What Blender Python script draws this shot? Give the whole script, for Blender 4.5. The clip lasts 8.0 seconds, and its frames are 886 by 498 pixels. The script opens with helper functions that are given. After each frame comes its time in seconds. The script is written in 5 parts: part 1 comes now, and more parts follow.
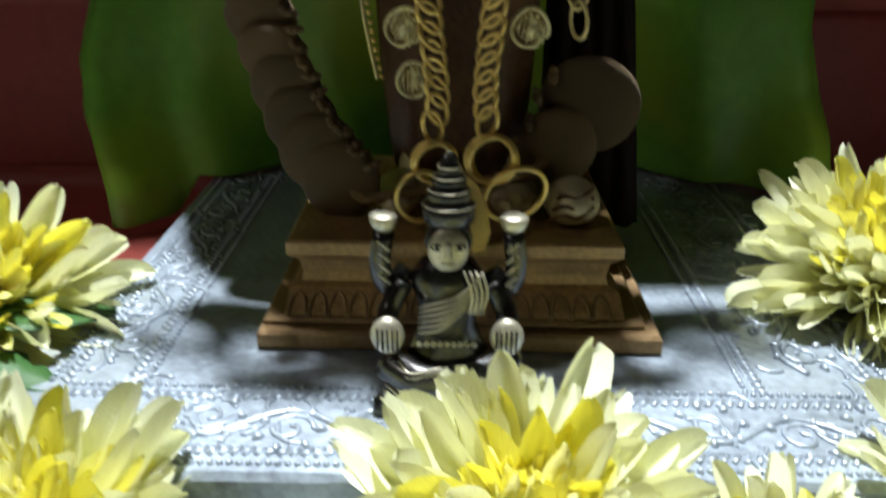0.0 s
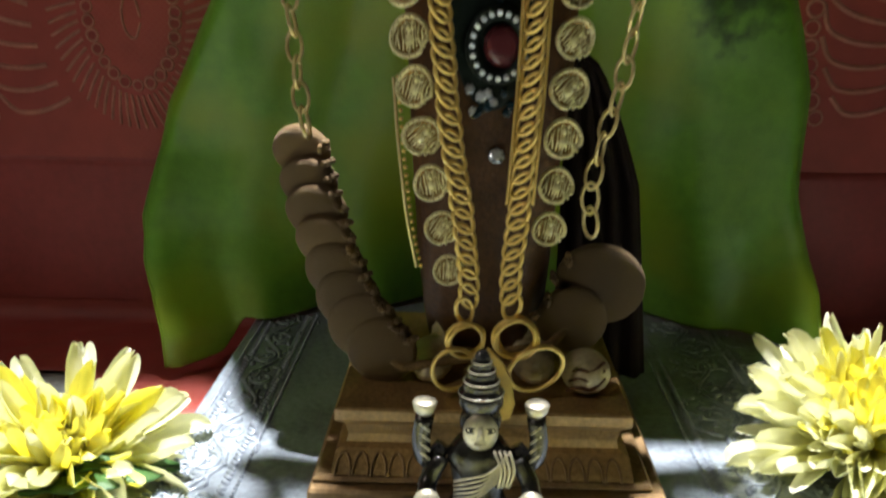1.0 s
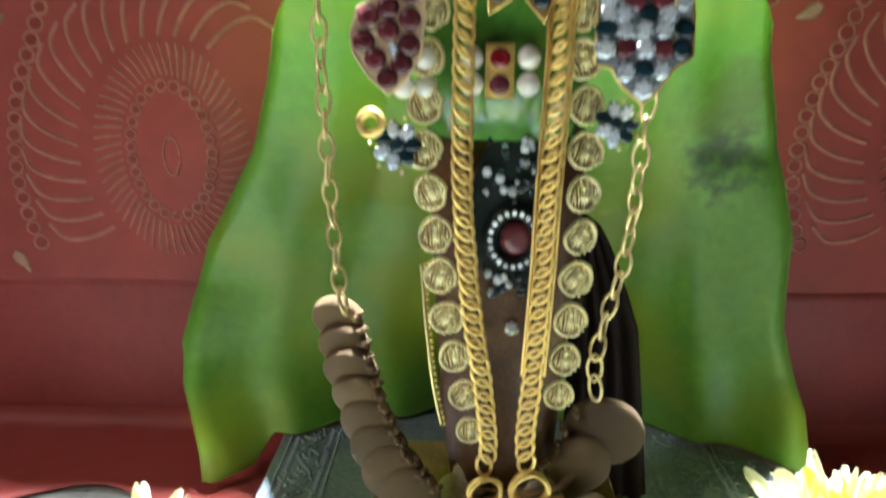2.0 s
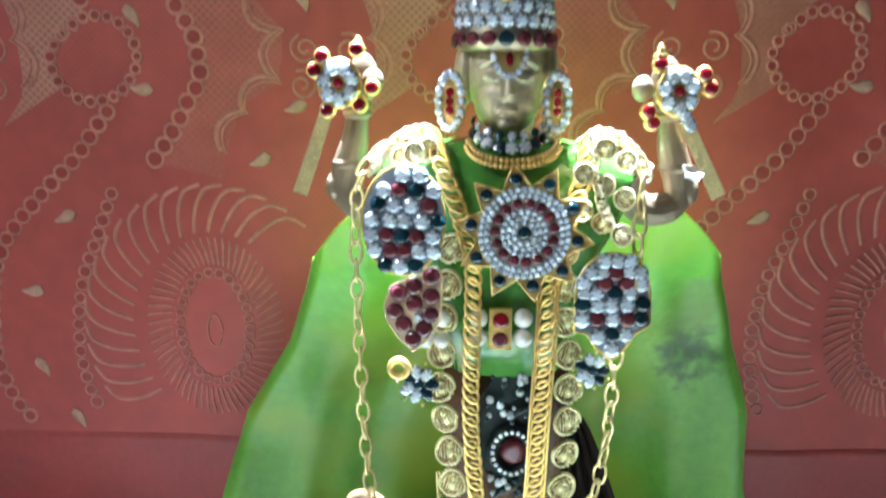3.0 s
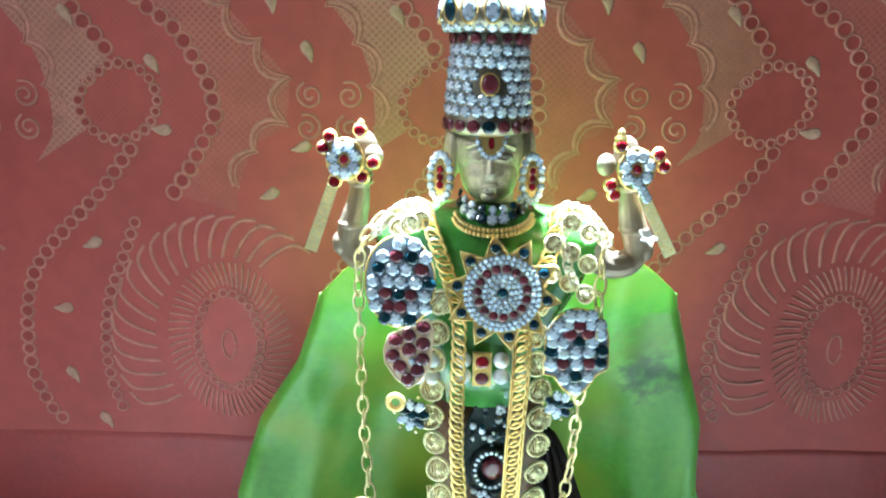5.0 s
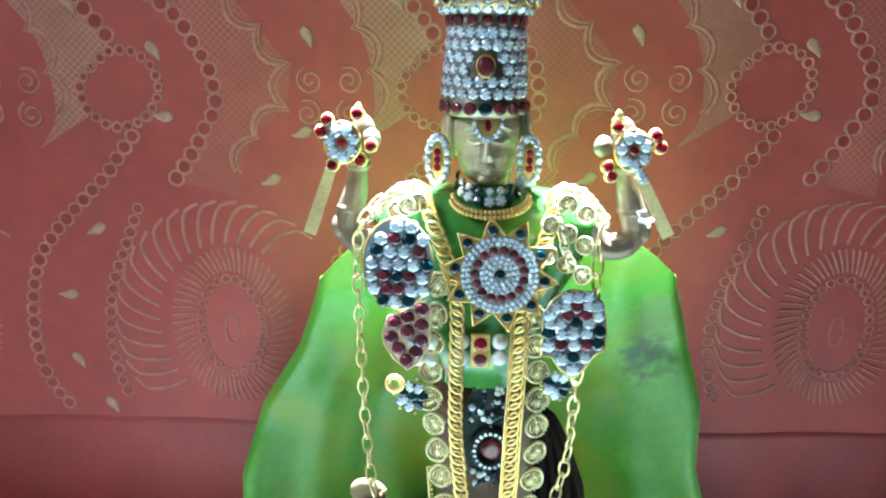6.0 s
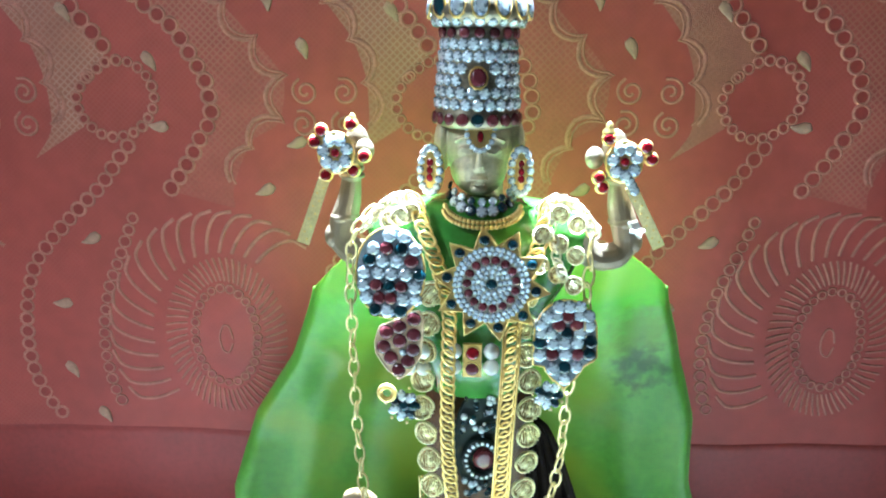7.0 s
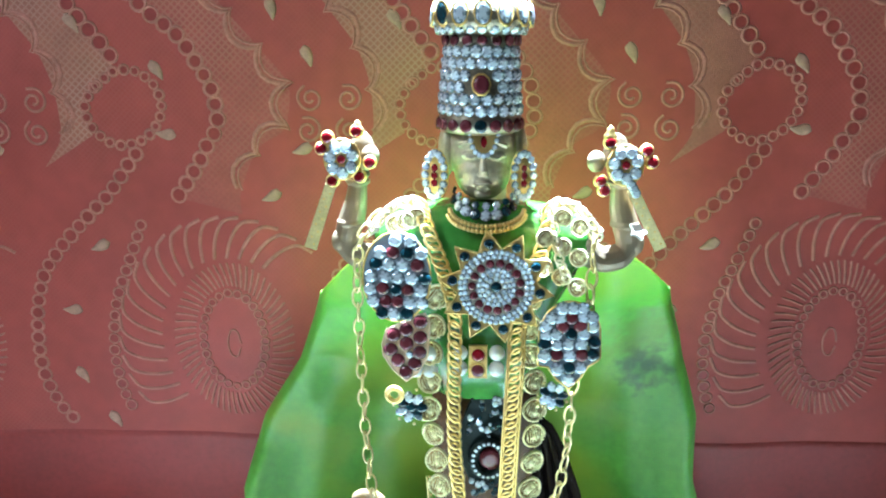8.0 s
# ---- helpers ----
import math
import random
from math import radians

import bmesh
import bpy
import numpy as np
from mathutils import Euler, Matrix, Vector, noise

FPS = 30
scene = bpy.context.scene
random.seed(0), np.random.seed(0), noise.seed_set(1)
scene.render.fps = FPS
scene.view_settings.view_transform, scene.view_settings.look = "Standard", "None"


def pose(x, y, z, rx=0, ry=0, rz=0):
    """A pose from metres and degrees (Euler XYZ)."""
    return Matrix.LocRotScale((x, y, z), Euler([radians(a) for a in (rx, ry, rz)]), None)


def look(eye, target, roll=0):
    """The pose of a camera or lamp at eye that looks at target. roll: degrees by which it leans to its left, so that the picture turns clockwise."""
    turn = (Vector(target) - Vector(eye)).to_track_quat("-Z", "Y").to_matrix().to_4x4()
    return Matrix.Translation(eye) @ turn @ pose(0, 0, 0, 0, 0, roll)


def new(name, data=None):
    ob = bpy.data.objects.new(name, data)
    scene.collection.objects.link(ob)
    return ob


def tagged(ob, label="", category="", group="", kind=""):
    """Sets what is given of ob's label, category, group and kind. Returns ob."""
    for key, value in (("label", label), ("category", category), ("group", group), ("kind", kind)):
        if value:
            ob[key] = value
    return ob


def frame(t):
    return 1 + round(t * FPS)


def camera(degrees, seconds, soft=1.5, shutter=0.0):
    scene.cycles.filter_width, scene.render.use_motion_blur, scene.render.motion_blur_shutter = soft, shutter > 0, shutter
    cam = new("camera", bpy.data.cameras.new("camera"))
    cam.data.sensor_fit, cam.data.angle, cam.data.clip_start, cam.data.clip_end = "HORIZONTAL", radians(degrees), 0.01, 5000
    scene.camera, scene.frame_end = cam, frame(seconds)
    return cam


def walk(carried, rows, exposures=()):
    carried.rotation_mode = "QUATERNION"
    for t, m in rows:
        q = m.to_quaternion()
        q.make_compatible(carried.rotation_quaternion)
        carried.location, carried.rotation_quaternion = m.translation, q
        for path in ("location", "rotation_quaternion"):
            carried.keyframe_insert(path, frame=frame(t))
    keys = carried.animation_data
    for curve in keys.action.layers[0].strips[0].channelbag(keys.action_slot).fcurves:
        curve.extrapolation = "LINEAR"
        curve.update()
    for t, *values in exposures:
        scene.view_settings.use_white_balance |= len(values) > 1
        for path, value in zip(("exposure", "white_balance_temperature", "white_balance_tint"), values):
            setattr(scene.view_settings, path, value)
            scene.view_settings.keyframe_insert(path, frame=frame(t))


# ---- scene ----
cam = camera(59.62, 8.0, soft=2.0, shutter=0.5)
EXPOSURE = [(0.0, -0.48, 6300, 9), (0.6, -0.16, 6650, 12), (1.2, 0.48, 6750, 14), (2.3, 1.84, 5600, 14), (3.0, 2.08, 5250, 11), (4.5, 2.26, 5100, 11), (5.0, 2.26, 4900, 3), (6.4, 2.26, 4830, 1), (8.0, 2.28, 4830, 1)]
PATH = [
    (0, (0.00176, -0.20753, 0.11081), (-0.01224, 0.70348, -0.30134), 0.476),
    (0.5, (-0.00589, -0.21547, 0.12782), (-0.03323, 0.72073, -0.22259), 0.202),
    (1, (-0.00462, -0.22657, 0.14735), (-0.03271, 0.72305, -0.16480), 0.703),
    (1.2, (-0.00643, -0.23008, 0.15465), (-0.03024, 0.72510, -0.14042), 0.751),
    (2.3, (-0.01155, -0.26250, 0.23368), (-0.05367, 0.70331, -0.02211), -0.205),
    (2.5, (0.00059, -0.28304, 0.25923), (-0.07205, 0.68618, 0.02401), -0.747),
    (2.7, (0.00344, -0.28309, 0.27359), (-0.07177, 0.68390, 0.03014), 0.428),
    (3, (-0.01767, -0.29044, 0.27982), (-0.04204, 0.68803, 0.07487), 0.634),
    (3.5, (-0.01792, -0.30169, 0.29949), (-0.04086, 0.68228, 0.12262), 0.631),
    (4, (-0.02113, -0.30926, 0.30800), (-0.03802, 0.68042, 0.16565), 0.872),
    (4.5, (-0.01621, -0.33193, 0.33966), (-0.05373, 0.65029, 0.15573), -0.329),
    (5, (-0.01647, -0.33037, 0.33183), (-0.03002, 0.63603, 0.07513), 1.094),
    (5.2, (-0.01937, -0.33244, 0.33141), (-0.03384, 0.63330, 0.07227), 1.067),
    (6.5, (-0.00793, -0.33339, 0.32837), (-0.03509, 0.62765, 0.05329), 0.442),
    (7, (-0.00977, -0.33541, 0.32885), (-0.02933, 0.63142, 0.07418), 0.886),
    (7.5, (-0.00920, -0.33955, 0.33204), (-0.03216, 0.62753, 0.07861), 0.360),
    (8, (-0.01062, -0.34127, 0.33089), (-0.03412, 0.62631, 0.07942), 0.243),
]
walk(cam, [(t, look(eye, target, roll)) for t, eye, target, roll in PATH], EXPOSURE)

# ---- light ----
world = bpy.data.worlds.new("room_air")
world.use_nodes = True
scene.world = world
wb = world.node_tree.nodes["Background"]
wb.inputs[0].default_value, wb.inputs[1].default_value = (0.9, 0.95, 1.0, 1), 0.012


def area_lamp(name, eye, target, size, watts, colour, spread=180):
    data = bpy.data.lights.new(name, "AREA")
    data.shape, data.size, data.energy, data.color, data.spread = "DISK", size, watts, colour, radians(spread)
    ob = new(name, data)
    ob.matrix_world = look(eye, target)
    return ob


area_lamp("shrine_lamp", (-0.02, 0.285, 2.00), (0.0, -0.01, 0.05), 0.08, 3.5, (0.94, 0.98, 1.0), 24)
area_lamp("room_lamp", (-1.15, -0.66, 1.22), (0, 0.08, 0.2), 0.26, 2.6, (1.0, 0.92, 0.82))


# ---- materials ----
def material(name, base, rough=0.5, metal=0.0, vary=0.15, scale=60.0, bump=0.0, bump_scale=300.0, coat=0.0, random_tint=0.0, spec=0.5):
    """A surface with two scales of variation in colour and gloss, and a fine relief."""
    m = bpy.data.materials.new(name)
    m.use_nodes = True
    nt = m.node_tree
    n, l = nt.nodes, nt.links
    bsdf = n["Principled BSDF"]
    tc = n.new("ShaderNodeTexCoord")
    big, fine = n.new("ShaderNodeTexNoise"), n.new("ShaderNodeTexNoise")
    big.inputs["Scale"].default_value, big.inputs["Detail"].default_value = scale, 3
    fine.inputs["Scale"].default_value, fine.inputs["Detail"].default_value = scale * 9, 4
    l.new(tc.outputs["Object"], big.inputs["Vector"])
    l.new(tc.outputs["Object"], fine.inputs["Vector"])
    add = n.new("ShaderNodeMath")
    add.operation = "ADD"
    l.new(big.outputs["Fac"], add.inputs[0])
    l.new(fine.outputs["Fac"], add.inputs[1])
    ramp = n.new("ShaderNodeValToRGB")
    ramp.color_ramp.elements[0].position, ramp.color_ramp.elements[1].position = 0.35, 0.65
    lo, hi = [tuple(min(1, c * k) for c in base) + (1,) for k in (1 - vary, 1 + vary)]
    ramp.color_ramp.elements[0].color, ramp.color_ramp.elements[1].color = lo, hi
    half = n.new("ShaderNodeMath")
    half.operation, half.inputs[1].default_value = "MULTIPLY", 0.5
    l.new(add.outputs[0], half.inputs[0])
    l.new(half.outputs[0], ramp.inputs["Fac"])
    colour = ramp.outputs["Color"]
    if random_tint:
        info, hsv, mr = n.new("ShaderNodeObjectInfo"), n.new("ShaderNodeHueSaturation"), n.new("ShaderNodeMapRange")
        mr.inputs["To Min"].default_value, mr.inputs["To Max"].default_value = 1 - random_tint, 1 + random_tint
        l.new(info.outputs["Random"], mr.inputs["Value"])
        l.new(mr.outputs["Result"], hsv.inputs["Value"])
        l.new(colour, hsv.inputs["Color"])
        colour = hsv.outputs["Color"]
    l.new(colour, bsdf.inputs["Base Color"])
    rr = n.new("ShaderNodeMapRange")
    rr.inputs["To Min"].default_value, rr.inputs["To Max"].default_value = max(0.02, rough * 0.75), min(1, rough * 1.25)
    l.new(fine.outputs["Fac"], rr.inputs["Value"])
    l.new(rr.outputs["Result"], bsdf.inputs["Roughness"])
    bsdf.inputs["Metallic"].default_value = metal
    bsdf.inputs["Coat Weight"].default_value = coat
    bsdf.inputs["Coat Roughness"].default_value = 0.08
    bsdf.inputs["Specular IOR Level"].default_value = spec
    if bump:
        tex, bp = n.new("ShaderNodeTexNoise"), n.new("ShaderNodeBump")
        tex.inputs["Scale"].default_value, tex.inputs["Detail"].default_value = bump_scale, 5
        bp.inputs["Strength"].default_value, bp.inputs["Distance"].default_value = bump, 0.001
        l.new(tc.outputs["Object"], tex.inputs["Vector"])
        l.new(tex.outputs["Fac"], bp.inputs["Height"])
        l.new(bp.outputs["Normal"], bsdf.inputs["Normal"])
    return m


GOLD = material("gold_plate", (0.96, 0.67, 0.22), 0.34, 0.68, 0.12, 120, 0.06, 500)
GOLD_DULL = material("dull_gold", (0.90, 0.71, 0.34), 0.38, 0.65, 0.2, 120, 0.2, 900)
PALE_GOLD = material("pale_worn_gold", (0.36, 0.31, 0.22), 0.38, 0.85, 0.3, 120, 0.3, 900)
WHITE_GOLD = material("bright_pale_gold", (0.86, 0.78, 0.56), 0.30, 0.7, 0.12, 120, 0.06, 500)
COIN_GOLD = material("stamped_gold", (0.95, 0.80, 0.44), 0.36, 0.36, 0.2, 2.5, 0.25, 7)
COIN_DARK = material("dark_field_gold", (0.40, 0.24, 0.07), 0.5, 0.6, 0.3, 3, 0.2, 7)
BRASS = material("aged_brass", (0.58, 0.51, 0.33), 0.46, 0.35, 0.22, 60, 0.3, 700)
WOODY = material("old_copper_brass", (0.30, 0.19, 0.09), 0.5, 0.55, 0.3, 70, 0.4, 500)
SILVER = material("blackened_silver", (0.085, 0.083, 0.080), 0.24, 0.75, 0.3, 150, 0.08, 700, coat=0.3)
SILVER_LIGHT = material("worn_bright_silver", (0.62, 0.58, 0.45), 0.42, 0.75, 0.2, 150, 0.1, 700)
SILVER_SHEET = material("embossed_silver_sheet", (0.31, 0.355, 0.41), 0.38, 0.5, 0.30, 45, 0.35, 420)
CRYSTAL = material("clear_rhinestone", (0.74, 0.81, 0.88), 0.08, 0.1, 0.08, 200, 0, coat=1.0, random_tint=0.2)
FACET = material("mid_tone_facet", (0.60, 0.68, 0.75), 0.16, 0.5, 0.15, 200, 0, random_tint=0.2)
FACET_SHADE = material("shaded_facet", (0.26, 0.32, 0.38), 0.14, 0.4, 0.2, 200, 0, coat=0.6, random_tint=0.3)
RUBY = material("ruby_stone", (0.22, 0.007, 0.013), 0.1, 0.0, 0.3, 200, 0, coat=1.0, random_tint=0.3)
GARNET = material("garnet_stone", (0.135, 0.026, 0.034), 0.25, 0.0, 0.3, 200, 0, coat=0.5, random_tint=0.3)
EMERALD = material("dark_teal_stone", (0.010, 0.036, 0.048), 0.12, 0.0, 0.3, 200, 0, coat=1.0, random_tint=0.3)
PEARL = material("white_pearl", (0.82, 0.82, 0.78), 0.22, 0.0, 0.06, 200, 0, coat=0.6)
GARLAND = material("brown_garland_disc", (0.17, 0.108, 0.045), 0.62, 0.0, 0.6, 220, 0.7, 900, random_tint=0.25, spec=0.4)
WRAP = material("dark_brown_silk", (0.100, 0.042, 0.012), 0.45, 0.1, 0.4, 60, 0.3, 700)
SHADE_SHEET = material("near_black_shade", (0.020, 0.013, 0.010), 0.8, 0.0, 0.3, 60, 0.3, 700, spec=0.15)
PEDESTAL = material("brown_worn_brass", (0.42, 0.27, 0.11), 0.45, 0.45, 0.35, 70, 0.4, 600)
ENAMEL = material("black_green_enamel", (0.010, 0.020, 0.016), 0.5, 0.0, 0.3, 90, 0.2, 600, spec=0.3)
ROSE_GOLD = material("pale_rose_gold", (0.88, 0.68, 0.42), 0.34, 0.3, 0.12, 120, 0.1, 500)
GREEN = material("green_silk", (0.085, 0.26, 0.034), 0.24, 0.0, 0.22, 22, 0.1, 1400, coat=0.8, spec=0.6)
GREEN.node_tree.nodes["Principled BSDF"].inputs["Coat Roughness"].default_value = 0.14
RED = material("red_brocade", (0.37, 0.062, 0.047), 0.5, 0.0, 0.15, 8, 0.4, 1800)
ZARI = material("gold_zari_thread", (0.45, 0.175, 0.125), 0.55, 0.1, 0.30, 120, 0.5, 1800)
ZARI_PALE = material("pale_zari_thread", (0.44, 0.25, 0.17), 0.55, 0.1, 0.25, 200, 0.5, 1800)
RED_DEEP = material("deep_red_satin", (0.29, 0.042, 0.034), 0.45, 0.0, 0.15, 30, 0.3, 1800)
MARBLE = material("pale_marble", (0.28, 0.30, 0.27), 0.3, 0.0, 0.25, 30, 0.05, 300)
PLASTER = material("painted_plaster", (0.30, 0.28, 0.25), 0.8, 0.0, 0.08, 3, 0.1, 80)
LEAF = material("dark_green_leaf", (0.03, 0.09, 0.02), 0.45, 0.0, 0.3, 60, 0.2, 500)


def petal_material(name, root, middle, tip, veins=0.30):
    """A petal that pales from root to tip, with fine long veins."""
    m = material(name, (0.92, 0.92, 0.90), 0.5, 0.0, 0.10, 12, 0.25, 60, random_tint=0.10)
    n, l = m.node_tree.nodes, m.node_tree.links
    bsdf = n["Principled BSDF"]
    tc, sep, ramp = n.new("ShaderNodeTexCoord"), n.new("ShaderNodeSeparateXYZ"), n.new("ShaderNodeValToRGB")
    l.new(tc.outputs["Object"], sep.inputs[0])
    ramp.color_ramp.elements[0].position, ramp.color_ramp.elements[0].color = 0.12, root
    ramp.color_ramp.elements[1].position, ramp.color_ramp.elements[1].color = 0.80, tip
    ramp.color_ramp.elements.new(0.42).color = middle
    l.new(sep.outputs["Y"], ramp.inputs["Fac"])
    wave, mr = n.new("ShaderNodeTexNoise"), n.new("ShaderNodeMapRange")
    stretch = n.new("ShaderNodeMapping")
    stretch.inputs["Scale"].default_value = (70, 2.0, 2.0)
    mr.inputs["To Min"].default_value, mr.inputs["To Max"].default_value = 1 - veins, 1.0 + veins * 0.4
    l.new(tc.outputs["Object"], stretch.inputs["Vector"])
    l.new(stretch.outputs["Vector"], wave.inputs["Vector"])
    l.new(wave.outputs["Fac"], mr.inputs["Value"])
    mix, vein = n.new("ShaderNodeMix"), n.new("ShaderNodeMix")
    for k in (mix, vein):
        k.data_type, k.blend_type = "RGBA", "MULTIPLY"
    mix.inputs["Factor"].default_value, vein.inputs["Factor"].default_value = 0.35, 1.0
    old = bsdf.inputs["Base Color"].links[0].from_socket
    l.new(ramp.outputs["Color"], mix.inputs["A"])
    l.new(old, mix.inputs["B"])
    l.new(mix.outputs["Result"], vein.inputs["A"])
    l.new(mr.outputs["Result"], vein.inputs["B"])
    l.new(vein.outputs["Result"], bsdf.inputs["Base Color"])
    return m


def hatch(m, pitch, share, tint):
    """Weaves a fine diagonal net of a second colour into a cloth."""
    n, l = m.node_tree.nodes, m.node_tree.links
    bsdf = n["Principled BSDF"]
    base = bsdf.inputs["Base Color"].links[0].from_socket
    tc, sep = n.new("ShaderNodeTexCoord"), n.new("ShaderNodeSeparateXYZ")
    l.new(tc.outputs["Object"], sep.inputs[0])
    waves = []
    for op in ("ADD", "SUBTRACT"):
        a, b, c = n.new("ShaderNodeMath"), n.new("ShaderNodeMath"), n.new("ShaderNodeMath")
        a.operation, b.operation, c.operation = op, "MULTIPLY", "SINE"
        b.inputs[1].default_value = 2 * math.pi / pitch
        l.new(sep.outputs["X"], a.inputs[0])
        l.new(sep.outputs["Z"], a.inputs[1])
        l.new(a.outputs[0], b.inputs[0])
        l.new(b.outputs[0], c.inputs[0])
        waves.append(c)
    top, mr, mix = n.new("ShaderNodeMath"), n.new("ShaderNodeMapRange"), n.new("ShaderNodeMix")
    top.operation = "MAXIMUM"
    patch, pr, k = n.new("ShaderNodeTexNoise"), n.new("ShaderNodeMapRange"), n.new("ShaderNodeMath")
    patch.inputs["Scale"].default_value = 9
    pr.inputs["From Min"].default_value, pr.inputs["From Max"].default_value = 0.35, 0.65
    k.operation = "MULTIPLY"
    l.new(tc.outputs["Object"], patch.inputs["Vector"])
    l.new(patch.outputs["Fac"], pr.inputs["Value"])
    mr.inputs["From Min"].default_value, mr.inputs["To Max"].default_value = 0.2, share
    mix.data_type = "RGBA"
    mix.inputs["B"].default_value = (*tint, 1)
    l.new(waves[0].outputs[0], top.inputs[0])
    l.new(waves[1].outputs[0], top.inputs[1])
    l.new(top.outputs[0], mr.inputs["Value"])
    l.new(mr.outputs["Result"], k.inputs[0])
    l.new(pr.outputs["Result"], k.inputs[1])
    l.new(k.outputs[0], mix.inputs["Factor"])
    l.new(base, mix.inputs["A"])
    l.new(mix.outputs["Result"], bsdf.inputs["Base Color"])


NET = material("peach_net_weave", (0.37, 0.125, 0.083), 0.5, 0.1, 0.15, 60, 0.6, 1500)
NET_FINE = material("fine_red_net", (0.36, 0.078, 0.056), 0.5, 0.0, 0.15, 60, 0.5, 1500)
hatch(RED, 0.0036, 0.30, (0.41, 0.11, 0.08))
hatch(NET, 0.0046, 0.80, (0.52, 0.27, 0.19))
hatch(NET_FINE, 0.0046, 0.75, (0.46, 0.18, 0.125))
PETAL = petal_material("cream_petal", (0.86, 0.70, 0.03, 1), (0.88, 0.87, 0.30, 1), (0.91, 0.92, 0.68, 1))
PETAL_CORE = petal_material("yellow_petal", (0.92, 0.76, 0.010, 1), (0.93, 0.86, 0.05, 1), (0.94, 0.92, 0.36, 1))


def cape_material():
    """Green silk with yellower washes, two smudges and one deeper green patch."""
    m = material("green_cape_silk", (0.155, 0.365, 0.036), 0.42, 0.0, 0.22, 20, 0.25, 1200, coat=0.12)
    n, l = m.node_tree.nodes, m.node_tree.links
    bsdf = n["Principled BSDF"]
    base = bsdf.inputs["Base Color"].links[0].from_socket
    tc = n.new("ShaderNodeTexCoord")
    wash, ramp, mix = n.new("ShaderNodeTexNoise"), n.new("ShaderNodeValToRGB"), n.new("ShaderNodeMix")
    wash.inputs["Scale"].default_value, wash.inputs["Detail"].default_value = 14, 3
    ramp.color_ramp.elements[0].position, ramp.color_ramp.elements[1].position = 0.42, 0.64
    mix.data_type = "RGBA"
    mix.inputs["B"].default_value = (0.30, 0.40, 0.020, 1)
    l.new(tc.outputs["Object"], wash.inputs["Vector"])
    l.new(wash.outputs["Fac"], ramp.inputs["Fac"])
    l.new(ramp.outputs["Color"], mix.inputs["Factor"])
    l.new(base, mix.inputs["A"])
    # ragged smudges low on one side, a deeper green patch on the other
    colour = mix.outputs["Result"]
    for centre, reach, share, tint in (((0.0935, 0.088, 0.172), 0.036, 0.55, (0.13, 0.13, 0.014, 1)), ((0.0995, 0.088, 0.145), 0.030, 0.85, (0.02, 0.035, 0.012, 1)), ((-0.062, 0.100, 0.200), 0.034, 0.45, (0.06, 0.15, 0.02, 1))):
        place, far, edge, spot = n.new("ShaderNodeVectorMath"), n.new("ShaderNodeVectorMath"), n.new("ShaderNodeTexNoise"), n.new("ShaderNodeMath")
        place.operation, far.operation, spot.operation = "SUBTRACT", "LENGTH", "MULTIPLY_ADD"
        place.inputs[1].default_value = centre
        edge.inputs["Scale"].default_value, edge.inputs["Detail"].default_value = 130, 4
        spot.inputs[1].default_value = 0.045
        fade, dark = n.new("ShaderNodeMapRange"), n.new("ShaderNodeMix")
        fade.inputs["From Min"].default_value, fade.inputs["From Max"].default_value = reach, reach + 0.013
        fade.inputs["To Min"].default_value, fade.inputs["To Max"].default_value = share, 0.0
        dark.data_type = "RGBA"
        dark.inputs["B"].default_value = tint
        l.new(tc.outputs["Object"], place.inputs[0])
        l.new(place.outputs["Vector"], far.inputs[0])
        l.new(tc.outputs["Object"], edge.inputs["Vector"])
        l.new(edge.outputs["Fac"], spot.inputs[0])
        l.new(far.outputs["Value"], spot.inputs[2])
        l.new(spot.outputs[0], fade.inputs["Value"])
        l.new(fade.outputs["Result"], dark.inputs["Factor"])
        l.new(colour, dark.inputs["A"])
        colour = dark.outputs["Result"]
    l.new(colour, bsdf.inputs["Base Color"])
    return m


CAPE = cape_material()


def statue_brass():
    """Pale worn brass, browner towards the arms."""
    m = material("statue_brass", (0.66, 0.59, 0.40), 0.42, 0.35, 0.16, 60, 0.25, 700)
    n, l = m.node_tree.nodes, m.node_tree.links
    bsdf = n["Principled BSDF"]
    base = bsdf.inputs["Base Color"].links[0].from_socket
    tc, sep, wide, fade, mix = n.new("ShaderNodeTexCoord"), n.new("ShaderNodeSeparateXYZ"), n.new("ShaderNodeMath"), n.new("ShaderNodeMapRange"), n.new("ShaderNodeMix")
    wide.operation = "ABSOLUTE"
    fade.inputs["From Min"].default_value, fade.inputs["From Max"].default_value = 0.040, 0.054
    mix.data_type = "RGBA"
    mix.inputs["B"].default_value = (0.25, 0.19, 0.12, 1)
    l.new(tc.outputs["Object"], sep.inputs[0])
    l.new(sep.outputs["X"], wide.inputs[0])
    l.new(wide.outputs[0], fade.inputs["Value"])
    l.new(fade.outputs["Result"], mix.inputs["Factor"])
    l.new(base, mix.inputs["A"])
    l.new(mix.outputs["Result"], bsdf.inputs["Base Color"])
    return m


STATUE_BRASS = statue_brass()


def let_through(m, share, tint):
    """Thin cloth or petal: part of the light passes."""
    n, l = m.node_tree.nodes, m.node_tree.links
    out, bsdf = n["Material Output"], n["Principled BSDF"]
    tr, mix = n.new("ShaderNodeBsdfTranslucent"), n.new("ShaderNodeMixShader")
    tr.inputs["Color"].default_value, mix.inputs["Fac"].default_value = (*tint, 1), share
    l.new(bsdf.outputs[0], mix.inputs[1])
    l.new(tr.outputs[0], mix.inputs[2])
    l.new(mix.outputs[0], out.inputs["Surface"])


